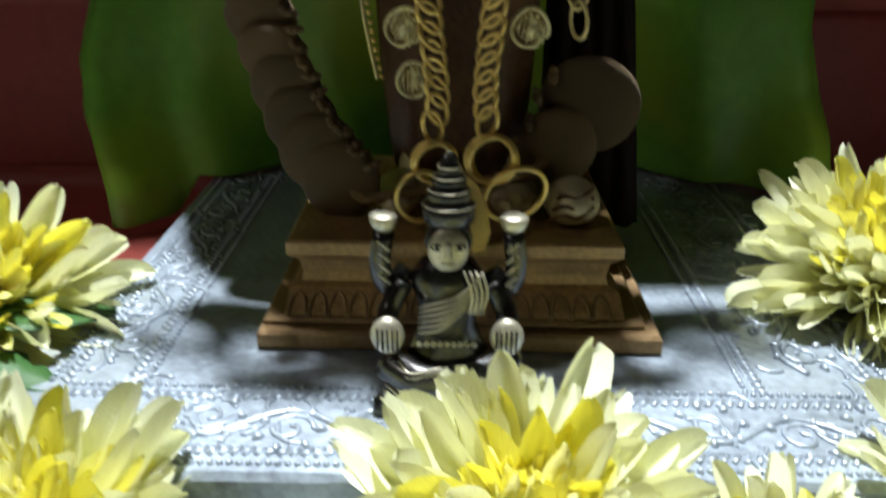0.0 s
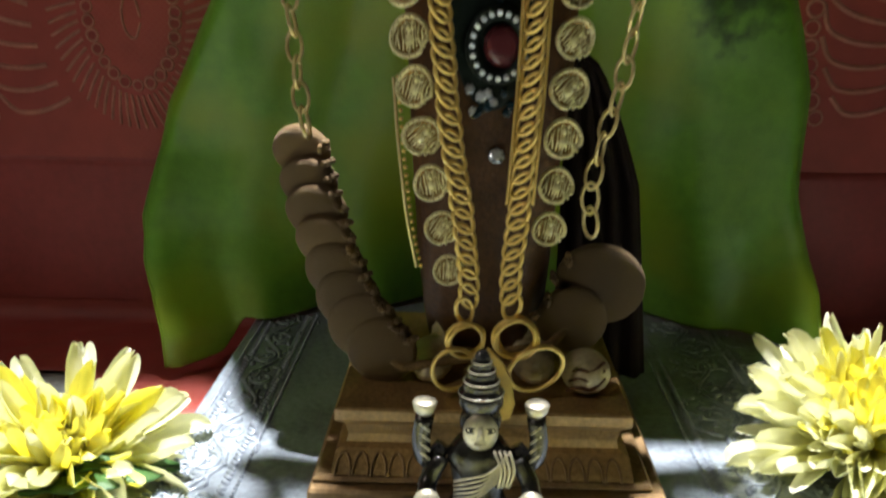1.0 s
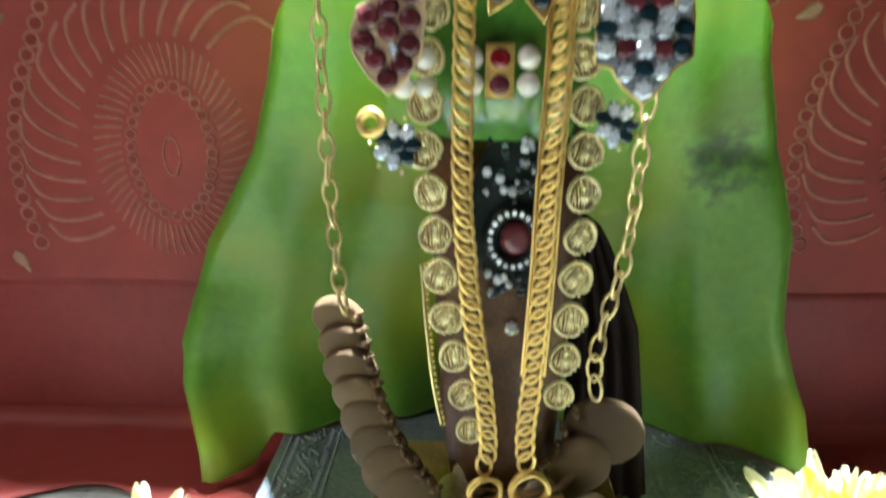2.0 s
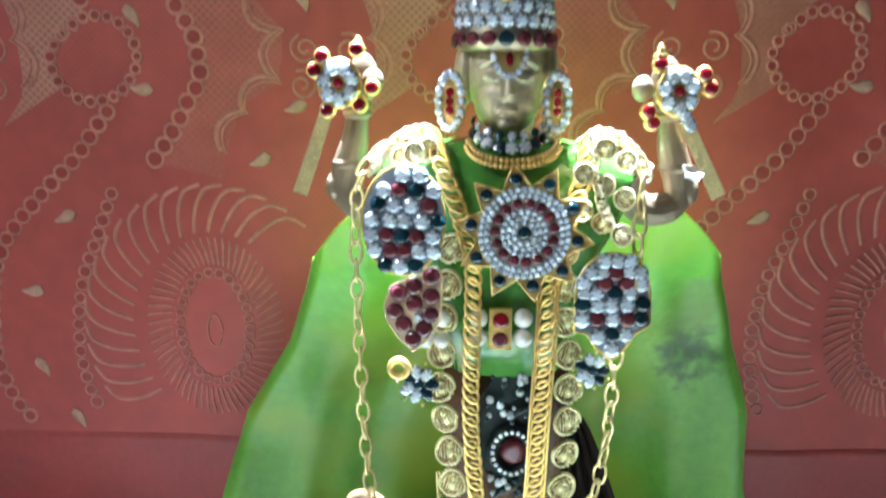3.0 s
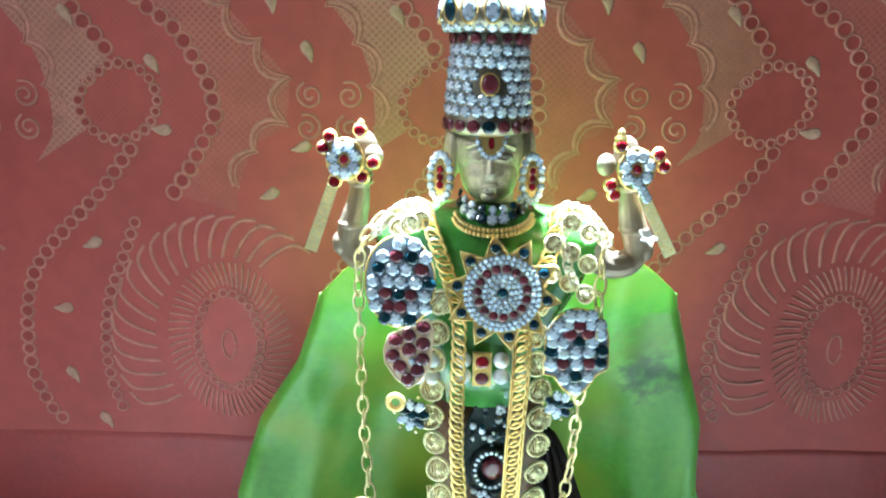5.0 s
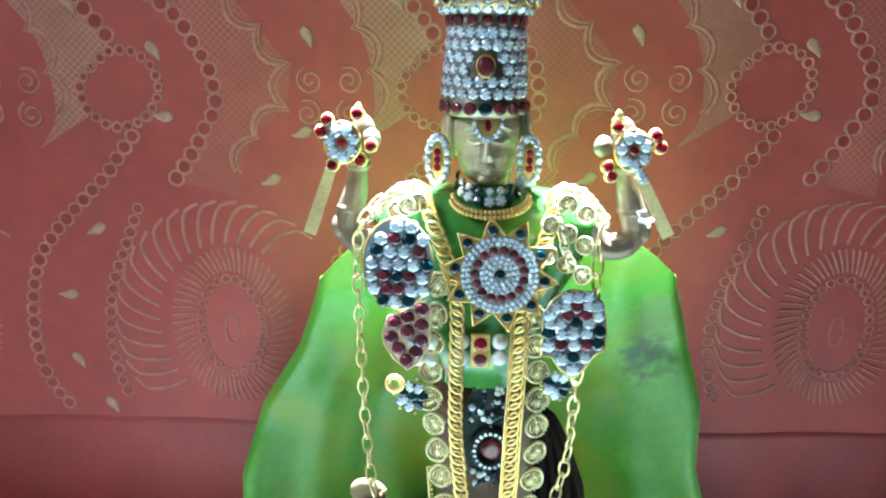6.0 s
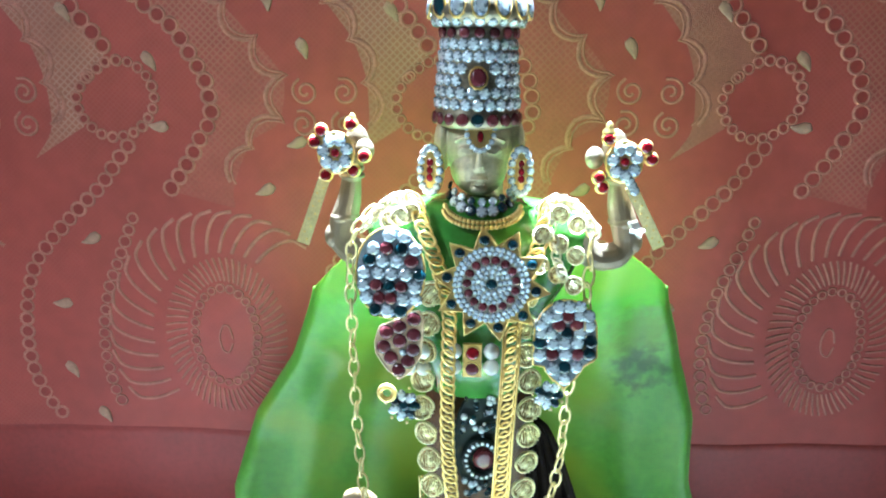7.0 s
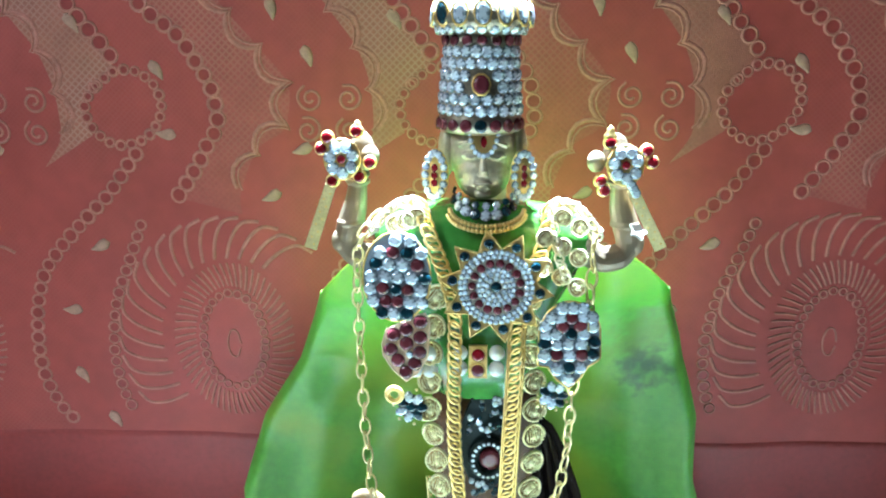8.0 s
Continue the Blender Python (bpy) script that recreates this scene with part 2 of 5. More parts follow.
let_through(CAPE, 0.22, (0.30, 0.55, 0.03))
let_through(PETAL, 0.28, (0.90, 0.88, 0.45))
let_through(PETAL_CORE, 0.36, (0.95, 0.84, 0.05))


# ---- building tools ----
class Geo:
    """Vertices and faces that grow into one mesh."""

    def __init__(self):
        self.v, self.f = [], []

    def add(self, verts, faces):
        k = len(self.v)
        self.v += [tuple(p) for p in verts]
        self.f += [tuple(i + k for i in f) for f in faces]
        return self

    def rings(self, rings, closed=True, caps=True, loop=False):
        """Skin over rings of equally many points."""
        n, faces = len(rings[0]), []
        verts = [p for r in rings for p in r]
        for i in range(len(rings) - (0 if loop else 1)):
            a, b = i * n, ((i + 1) % len(rings)) * n
            for j in range(n if closed else n - 1):
                k = (j + 1) % n
                faces.append((a + j, a + k, b + k, b + j))
        if caps and closed and not loop:
            faces += [tuple(range(n))[::-1], tuple(range((len(rings) - 1) * n, len(rings) * n))]
        return self.add(verts, faces)

    def tube(self, path, r, n=8, flat=1.0, loop=False):
        """A tube along a path; r is one radius or one for each point."""
        path = [Vector(p) for p in path]
        rs = r if isinstance(r, (list, tuple)) else [r] * len(path)
        rings, side = [], None
        for i, p in enumerate(path):
            a, b = (path[i - 1], path[(i + 1) % len(path)]) if loop else (path[max(0, i - 1)], path[min(len(path) - 1, i + 1)])
            d = (b - a).normalized()
            side = (side - d * side.dot(d)) if side else d.orthogonal()
            side.normalize()
            up = d.cross(side)
            rings.append([p + (side * math.cos(q) + up * math.sin(q) * flat) * rs[i] for q in [2 * math.pi * k / n for k in range(n)]])
        return self.rings(rings, loop=loop)

    def ball(self, c, r, n=14, m=9, turn=None):
        rx, ry, rz = r if isinstance(r, (list, tuple)) else (r, r, r)
        q = turn or Matrix.Identity(3)
        rings = []
        for i in range(m + 1):
            a = math.pi * (0.02 + 0.96 * i / m)
            rings.append([Vector(c) + q @ Vector((rx * math.sin(a) * math.cos(b), ry * math.sin(a) * math.sin(b), -rz * math.cos(a))) for b in [2 * math.pi * k / n for k in range(n)]])
        return self.rings(rings)

    def lathe(self, c, profile, n=32, sx=1.0, sy=1.0):
        """profile: rows of radius and height."""
        return self.rings([[(c[0] + r * sx * math.cos(a), c[1] + r * sy * math.sin(a), c[2] + h) for a in [2 * math.pi * k / n for k in range(n)]] for r, h in profile])

    def plate(self, m, outline, thick, edge=0.0004):
        """An outline in the local x, y plane, raised by thick along z with a bevelled rim, laid by the matrix m."""
        def ring(k, h):
            return [m @ Vector((x * k, y * k, h)) for x, y in outline]
        return self.rings([ring(1, 0), ring(1, thick - edge), ring(0.955, thick)])

    def box(self, lo, hi, bev=0.0):
        (a, b, c), (d, e, f) = lo, hi
        def ring(z, k):
            return [(a + k, b + k, z), (d - k, b + k, z), (d - k, e - k, z), (a + k, e - k, z)]
        return self.rings([ring(c, bev), ring(c + bev, 0), ring(f - bev, 0), ring(f, bev)] if bev else [ring(c, 0), ring(f, 0)])

    def mesh(self, name, mat, smooth=True):
        me = bpy.data.meshes.new(name)
        me.from_pydata(self.v, [], self.f)
        me.materials.append(mat)
        if smooth:
            me.shade_smooth()
        me.update()
        return me


AT = {}


def thing(name, place, label, category, group="", kind=""):
    ob = new(name)
    ob.empty_display_size = 0.01
    ob.location = place
    AT[ob] = Matrix.Translation(place)
    return tagged(ob, label, category, group, kind)


def part(name, geo, mat, parent, label="", smooth=True):
    """One mesh under a thing or under a part, given in world places."""
    me = geo if isinstance(geo, bpy.types.Mesh) else geo.mesh(name, mat, smooth)
    ob = new(name, me)
    ob.parent = parent
    if parent in AT:
        ob.matrix_parent_inverse = AT[parent].inverted()
    return tagged(ob, label)


def solo(name, geo, mat, label, category, group="", kind="", smooth=True):
    return tagged(new(name, geo.mesh(name, mat, smooth)), label, category, group, kind)


def smoothline(points, n):
    """n points along a smooth curve through the given ones."""
    p = [Vector(q) for q in points]
    p = [p[0] * 2 - p[1]] + p + [p[-1] * 2 - p[-2]]
    out, m = [], len(p) - 3
    for i in range(n):
        u = m * i / (n - 1)
        k = min(int(u), m - 1)
        t = u - k
        a, b, c, d = p[k : k + 4]
        out.append(0.5 * (2 * b + (c - a) * t + (2 * a - 5 * b + 4 * c - d) * t * t + (3 * b - a - 3 * c + d) * t ** 3))
    return out


def evenly(path, step):
    """Points at an even step along a path, with the directions there."""
    out, left = [], 0.0
    for a, b in zip(path, path[1:]):
        d = (b - a).length
        while left <= d:
            out.append((a.lerp(b, left / d), (b - a).normalized()))
            left += step
        left -= d
    return out


def facing(place, normal=(0, -1, 0), spin=0.0):
    """A frame at a place whose z looks along normal and whose y points up."""
    z = Vector(normal).normalized()
    x = Vector((0, 0, 1)).cross(z)
    x = x.normalized() if x.length > 0.01 else Vector((1, 0, 0))
    y = z.cross(x)
    m = Matrix((x, y, z)).transposed().to_4x4()
    return Matrix.Translation(place) @ m @ Matrix.Rotation(radians(spin), 4, "Z")


def gem_mesh(name, mat, facet=None, n=12):
    """A round cut stone: girdle, two rows of crown facets and a flat table."""
    g = Geo()
    def ring(r, h, off=0.0):
        return [(r * math.cos(2 * math.pi * (k + off) / n), r * math.sin(2 * math.pi * (k + off) / n), h) for k in range(n)]
    g.rings([ring(0.95, -0.3), ring(1.0, 0.10), ring(0.84, 0.34, 0.5), ring(0.60, 0.46), ring(0.42, 0.48, 0.5)])
    me = g.mesh(name, mat, False)
    # light, mid and dark facets paint sparkle and dark reflections into the colour
    if facet:
        me.materials.append(facet)
        me.materials.append(FACET_SHADE)
        me.polygons.foreach_set("material_index", [1] * n + [1, 2, 0, 2] * (n // 4) + [0, 1, 0, 1] * (n // 4) + [0, 0, 1] * (n // 3) + [1, 0])
    return me


def dome_mesh(name, mat):
    g = Geo()
    g.lathe((0, 0, 0), [(1, -0.3), (1, 0.12), (0.88, 0.36), (0.55, 0.54), (0.12, 0.60)], 10)
    return g.mesh(name, mat)


GEMS = {"c": gem_mesh("crystal", CRYSTAL, FACET), "r": gem_mesh("ruby", RUBY), "g": gem_mesh("garnet", GARNET), "e": gem_mesh("teal_stone", EMERALD), "p": dome_mesh("pearl", PEARL)}
GEM_NAMES = {"c": "crystal", "r": "ruby", "g": "garnet", "e": "teal_stone", "p": "pearl"}
rim = Geo()
rim.tube([(1.06 * math.cos(a), 1.06 * math.sin(a), 0.1) for a in [2 * math.pi * k / 10 for k in range(10)]], 0.16, 4, loop=True)
BEZEL = rim.mesh("bezel", GOLD)


def gem(parent, kind, place, normal, r, stretch=1.0, bezel=False, spin=None):
    """One cut stone under a jewel, set on its surface; a bezel is a ring under the same jewel."""
    tip = Matrix.Rotation(radians(random.uniform(-9, 9)), 4, "X") @ Matrix.Rotation(radians(random.uniform(-9, 9)), 4, "Y")
    m = facing(place, normal, random.uniform(0, 45) if spin is None else spin) @ tip @ Matrix.Diagonal((r, r * stretch, r, 1))
    for me, name in ((GEMS[kind], GEM_NAMES[kind]),) + (((BEZEL, "bezel"),) if bezel else ()):
        ob = part(name, me, None, parent)
        ob.matrix_basis = m


# ---- room, table and cloth behind ----
g = Geo()
for lo, hi in (((-1.7, -2.4, -0.85), (1.7, 0.9, -0.77)),):
    g.box(lo, hi)
solo("floor", g, PLASTER, "plain grey floor of the room", "floor", kind="structure", smooth=False)
solo("ceiling", Geo().box((-1.7, -2.4, 2.3), (1.7, 0.9, 2.38)), PLASTER, "plain pale ceiling of the room", "ceiling", kind="structure", smooth=False)
for name, lo, hi in (("wall_north", (-1.7, 0.82, -0.77), (1.7, 0.9, 2.3)), ("wall_south", (-1.7, -2.4, -0.77), (1.7, -2.32, 2.3)), ("wall_west", (-1.7, -2.32, -0.77), (-1.62, 0.82, 2.3)), ("wall_east", (1.62, -2.32, -0.77), (1.7, 0.82, 2.3))):
    solo(name, Geo().box(lo, hi), PLASTER, "plain painted wall of the room", "wall", kind="structure", smooth=False)
solo("table", Geo().box((-0.7, -0.35, -0.77), (0.7, 0.5, -0.022), 0.004), MARBLE, "pale speckled marble shrine table", "table", kind="structure", smooth=False)


def cloth_y(x, z):
    """Depth of the hanging cloth: slow folds, drawn forward over the table at its foot."""
    y = 0.150 + 0.002 * math.sin(x * 22 + 1.0) * min(1, max(0, 0.5 - z) * 2) + 0.0008 * math.sin(x * 61 + z * 9)
    y += 0.003 * noise.noise(Vector((x * 9, z * 6, 0)))
    return y


def backdrop():
    t = thing("backdrop_cloth", (0, 0.15, -0.02), "red brocade cloth with gold paisley weave hung behind the statue", "cloth", kind="structure")
    rows = []
    for j in range(80):
        z = 0.75 - j * 0.762 / 79
        rows.append([(x, cloth_y(x, z), z) for x in [-0.6 + 1.2 * i / 140 for i in range(141)]])
    for j in range(1, 16):
        a = min(1.0, j / 4) * math.pi / 2
        rows.append([(x, cloth_y(x, -0.012) - 0.008 * (1 - math.cos(a)) - 0.0065 * max(0, j - 4) * (1 + 0.25 * math.sin(x * 40)), -0.0125 - 0.0078 * math.sin(a) + (0.0012 * abs(math.sin(x * 55 + j)) if abs(x) > 0.11 else 0)) for x in [-0.6 + 1.2 * i / 140 for i in range(141)]])
    g = Geo().rings(rows, closed=False)
    ob = part("cloth_sheet", g, RED, t)
    s = ob.modifiers.new("thickness", "SOLIDIFY")
    s.thickness, s.offset = 0.0006, 0
    return t


BACKDROP = backdrop()


# ---- silver plank ----
PX0, PX1, PY0, PY1 = -0.104, 0.150, -0.080, 0.145


def silver_plank():
    t = thing("silver_plank", (0, 0.03, -0.022), "low wooden plank clad in embossed silver sheet", "plank")
    part("plank_body", Geo().box((PX0, PY0, -0.0185), (PX1, PY1, 0.0), 0.0015), SILVER_SHEET, t, smooth=False)
    return t


PLANK = silver_plank()


# ---- pedestal ----
def pedestal():
    t = thing("pedestal", (0.003, 0.02, 0), "stepped brown brass pedestal with a scalloped lower step", "pedestal")
    part("base_slab", Geo().box((-0.0505, -0.030, 0), (0.0575, 0.062, 0.0055), 0.0008), WOODY, t, smooth=False)
    part("lower_step", Geo().box((-0.0495, -0.0262, 0.0055), (0.0535, 0.060, 0.0076), 0.0008), WOODY, t, smooth=False)
    g = Geo()
    prof = [(-0.0060, 0.0075), (-0.0050, 0.0088), (-0.0004, 0.0126), (0.0004, 0.0132), (0.0026, 0.0140), (0.0032, 0.0165), (0.0024, 0.0205), (0.0002, 0.0226), (-0.0004, 0.0232), (-0.0004, 0.0265), (0.0004, 0.0272)]
    g.rings([[(-0.043 + max(d, -0.001), -0.0185 + d, z), (0.047 - max(d, -0.001), -0.0185 + d, z), (0.047 - max(d, -0.001), 0.058 - d, z), (-0.043 + max(d, -0.001), 0.058 - d, z)] for d, z in prof])
    part("upper_block", g, PEDESTAL, t, "worn yellowish brass", smooth=False)
    for i in range(16):
        x = -0.0405 + 0.0055 * i
        g = Geo().tube([(x + 0.0024 * math.cos(a), -0.0252 + 0.0058 * math.sin(a), 0.0078 + 0.0046 * math.sin(a)) for a in [math.pi * k / 10 for k in range(11)]], 0.0004, 5)
        part("scallop", g, WOODY, t)
    return t


pedestal()


# ---- statue ----
def statue():
    g = Geo()
    X, Y = 0.002, 0.022
    # legs and feet
    for s in (-1, 1):
        g.tube(smoothline([(X + s * 0.010, Y, 0.028), (X + s * 0.0115, Y + 0.001, 0.06), (X + s * 0.0125, Y, 0.10), (X + s * 0.013, Y + 0.002, 0.15)], 14), [0.0075] * 6 + [0.0085] * 8, 14)
        g.ball((X + s * 0.017, Y - 0.012, 0.031), (0.0075, 0.015, 0.0052), 14, 8)
    # robe between the legs, hips, torso
    g.lathe((X, Y + 0.003, 0), [(0.015, 0.03), (0.018, 0.06), (0.021, 0.11), (0.024, 0.15), (0.0235, 0.172), (0.022, 0.185), (0.027, 0.205), (0.034, 0.228), (0.034, 0.243), (0.022, 0.253), (0.009, 0.257), (0.0085, 0.27)], 30, 1.0, 0.62)
    for s in (-1, 1):
        g.ball((X + s * 0.038, Y, 0.243), (0.0135, 0.012, 0.012))
        # upper arm to the elbow, forearm raised to the wrist with two bangles
        arm = smoothline([(X + s * 0.042, Y, 0.243), (X + s * 0.054, Y + 0.002, 0.232), (X + s * 0.0665, Y + 0.004, 0.234), (X + s * 0.0680, Y + 0.004, 0.243), (X + s * 0.0640, Y + 0.003, 0.257), (X + s * 0.0625, Y + 0.003, 0.270), (X + s * 0.062, Y + 0.003, 0.281)], 25)
        g.tube(arm, [0.0066] * 8 + [0.0058] * 4 + [0.0062, 0.0064, 0.0064, 0.0062] + [0.0058, 0.0054, 0.0050, 0.0047] + [0.0045] * 5, 14)
        g.ball((X + s * 0.0720, Y + 0.003, 0.2395), (0.0042, 0.0045, 0.0060), 12, 8)
        for z, r in ((0.2725, 0.0057), (0.2690, 0.0060), (0.2490, 0.0072)):
            c = min(arm, key=lambda p: abs(p.z - z) + (9 if p.z < 0.24 else 0))
            g.lathe((c.x, c.y, z), [(r - 0.001, -0.0014), (r, -0.0009), (r, 0.0009), (r - 0.001, 0.0014)], 18)
        g.ball((X + s * 0.060, Y + 0.003, 0.283), (0.0062, 0.004, 0.010))
    # head with a plain face, hair swept to the ears
    H = X - 0.003
    g.ball((H, Y, 0.2850), (0.0165, 0.0142, 0.0185), 28, 18)
    g.ball((H, Y - 0.0040, 0.2755), (0.0132, 0.0112, 0.0135), 24, 14)
    g.ball((H, Y - 0.0060, 0.2688), (0.0070, 0.0080, 0.0058), 18, 10)
    g.tube([(H, Y - 0.0142, 0.2875), (H, Y - 0.0162, 0.2820), (H, Y - 0.0180, 0.2772), (H, Y - 0.0166, 0.2752)], [0.0011, 0.0014, 0.0021, 0.0014], 10)
    for s in (-1, 1):
        g.ball((H + s * 0.0168, Y + 0.001, 0.2845), (0.0042, 0.0085, 0.0125), 14, 10)
        g.ball((H + s * 0.0014, Y - 0.0164, 0.2755), (0.0013, 0.0014, 0.0011), 8, 6)
        g.tube(smoothline([(H + s * 0.0022, Y - 0.0144, 0.2878), (H + s * 0.0062, Y - 0.0146, 0.2897), (H + s * 0.0112, Y - 0.0112, 0.2878)], 8), 0.0008, 6)
        g.ball((H + s * 0.0062, Y - 0.0127, 0.2842), (0.0036, 0.0021, 0.0017), 14, 8)
        g.tube(smoothline([(H + s * 0.0030, Y - 0.0146, 0.2834), (H + s * 0.0062, Y - 0.0150, 0.2826), (H + s * 0.0098, Y - 0.0122, 0.2838)], 8), 0.0006, 6)
    g.ball((H, Y - 0.0152, 0.2712), (0.0042, 0.0020, 0.0010), 12, 6)
    g.ball((H, Y - 0.0148, 0.2690), (0.0034, 0.0020, 0.0011), 12, 6)
    g.ball((H, Y - 0.0128, 0.2660), (0.0042, 0.0026, 0.0024), 12, 6)
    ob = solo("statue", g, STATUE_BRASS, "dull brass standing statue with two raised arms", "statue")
    r = ob.modifiers.new("cast", "REMESH")
    r.mode, r.voxel_size, r.use_smooth_shade = "VOXEL", 0.00048, True
    s = ob.modifiers.new("soften", "SMOOTH")
    s.factor, s.iterations = 0.5, 2
    return ob


statue()


# ---- green silk ----
def lerp_row(rows, z):
    """Reads a row of (z, value) pairs in falling z."""
    if z >= rows[0][0]:
        return rows[0][1]
    for (a, u), (b, v) in zip(rows, rows[1:]):
        if z >= b:
            return u + (v - u) * (a - z) / (a - b)
    return rows[-1][1]


def green_dress():
    t = thing("green_silk_drape", (0, 0.06, 0), "bright green silk wrapped round the chest and falling wide behind", "drape")
    left = [(0.222, -0.0795), (0.18, -0.0940), (0.145, -0.1075), (0.123, -0.121), (0.10, -0.135), (0.075, -0.143), (0.05, -0.150), (0.03, -0.149), (0.012, -0.143), (0.0, -0.138)]
    right = [(0.226, 0.0920), (0.206, 0.1025), (0.165, 0.1185), (0.134, 0.128), (0.11, 0.1345), (0.066, 0.136), (0.025, 0.148), (0.0, 0.149)]
    edge_left = [(0.225, 0.038), (0.19, 0.070), (0.15, 0.095), (0.08, 0.112), (0.04, 0.106), (0.015, 0.094), (0.0, 0.084)]
    edge_right = [(0.225, 0.044), (0.19, 0.078), (0.15, 0.095), (0.04, 0.095), (0.0, 0.084)]
    mid = [(0.235, 0.036), (0.17, 0.075), (0.12, 0.108), (0.0, 0.136)]
    rows = []
    for j in range(70):
        v = j / 69
        row = []
        for i in range(121):
            s = -1 + 2 * i / 120
            side = left if s < 0 else right
            ztop = 0.226 + 0.014 * (1 - abs(s)) - 0.004 * (s < 0) * abs(s)
            ztop -= 0.024 * max(0.0, (abs(s) - 0.78) / 0.22) ** 2.2
            foot = 0.001 - 0.016 * min(1.0, max(0.0, (-s - 0.76) / 0.08))
            z = ztop + (foot - ztop) * v
            x = abs(lerp_row(side, z)) * (abs(s) ** 0.9) * (-1 if s < 0 else 1)
            k = abs(s) ** 1.7
            y = lerp_row(mid, z) * (1 - k) + lerp_row(edge_left if s < 0 else edge_right, z) * k
            if abs(s) > 0.94:
                y += 0.006 * ((abs(s) - 0.94) / 0.06) ** 2
            y += 0.005 * v * math.sin(s * 9 + 2 * v) + 0.0045 * noise.noise(Vector((x * 30, z * 14, 3.0))) + 0.0022 * math.sin(abs(s) * 17 - z * 30) * v
            y += 0.010 * v * math.exp(-(((abs(s) - 0.42) / 0.10) ** 2)) - 0.007 * v * math.exp(-(((abs(s) - 0.68) / 0.09) ** 2))
            row.append((x, min(y, 0.139), z + 0.001))
        rows.append(row)
    ob = part("cape", Geo().rings(rows, closed=False), CAPE, t)
    m = ob.modifiers.new("thickness", "SOLIDIFY")
    m.thickness, m.offset = 0.0012, -1
    m = ob.modifiers.new("round", "SUBSURF")
    m.levels = m.render_levels = 1
    for k in (0, -1):
        hem = [Vector(r[k]) + Vector((0.0004 if k else -0.0004, -0.0004, 0)) for r in rows]
        part("hem", Geo().tube(hem, 0.0009, 6), CAPE, t)
    g = Geo()
    rings = []
    for r, z in ((0.0255, 0.166), (0.0275, 0.185), (0.034, 0.205), (0.044, 0.225), (0.0515, 0.239), (0.0530, 0.246), (0.0470, 0.2530), (0.034, 0.2580), (0.018, 0.2605), (0.011, 0.2615)):
        deep = 0.72 - 0.30 * min(1, max(0, (r - 0.026) / 0.022))
        rings.append([])
        for k in range(48):
            a = 2 * math.pi * k / 48
            w = 1 + 0.02 * math.sin(5 * a + z * 150) + 0.015 * math.sin(11 * a - z * 260)
            rings[-1].append((0.0 + r * w * math.cos(a), 0.022 + r * deep * w * math.sin(a), z))
    g.rings(rings)
    part("bodice", g, GREEN, t)
    return t


green_dress()


def brown_wrap():
    t = thing("brown_silk_wrap", (0.002, 0.022, 0.03), "dark brown silk wrapped tight round the statue's legs", "wrap")
    rings = []
    for r, z in ((0.0185, 0.0335), (0.0205, 0.045), (0.0222, 0.065), (0.0242, 0.095), (0.0258, 0.125), (0.0268, 0.150), (0.0262, 0.168)):
        ring = []
        for k in range(56):
            a = 2 * math.pi * k / 56
            w = 1 + 0.022 * math.sin(9 * a + z * 60) + 0.012 * math.sin(21 * a - z * 40)
            ring.append((0.002 + r * w * math.cos(a), 0.025 + r * 0.68 * w * math.sin(a), z))
        rings.append(ring)
    part("wrap_cloth", Geo().rings(rings), WRAP, t)
    # dark sheet added to stand for the shade in the gap beside the legs
    rows = []
    for j in range(24):
        z = 0.130 - 0.128 * j / 23
        wide = 0.004 + 0.020 * min(1, j / 9) ** 0.5 + 0.015 * j / 23
        rows.append([(0.0305 + wide * i / 30, 0.050 + 0.008 * i / 30 + 0.0022 * math.sin(i * 0.9 + 0.3 * math.sin(j * 0.3)), z) for i in range(31)])
    panel = part("shade_panel", Geo().rings(rows, closed=False), SHADE_SHEET, t, "dark pleated panel added for the shaded gap beside the wrap")
    m = panel.modifiers.new("thickness", "SOLIDIFY")
    m.thickness, m.offset = 0.0010, 0


brown_wrap()


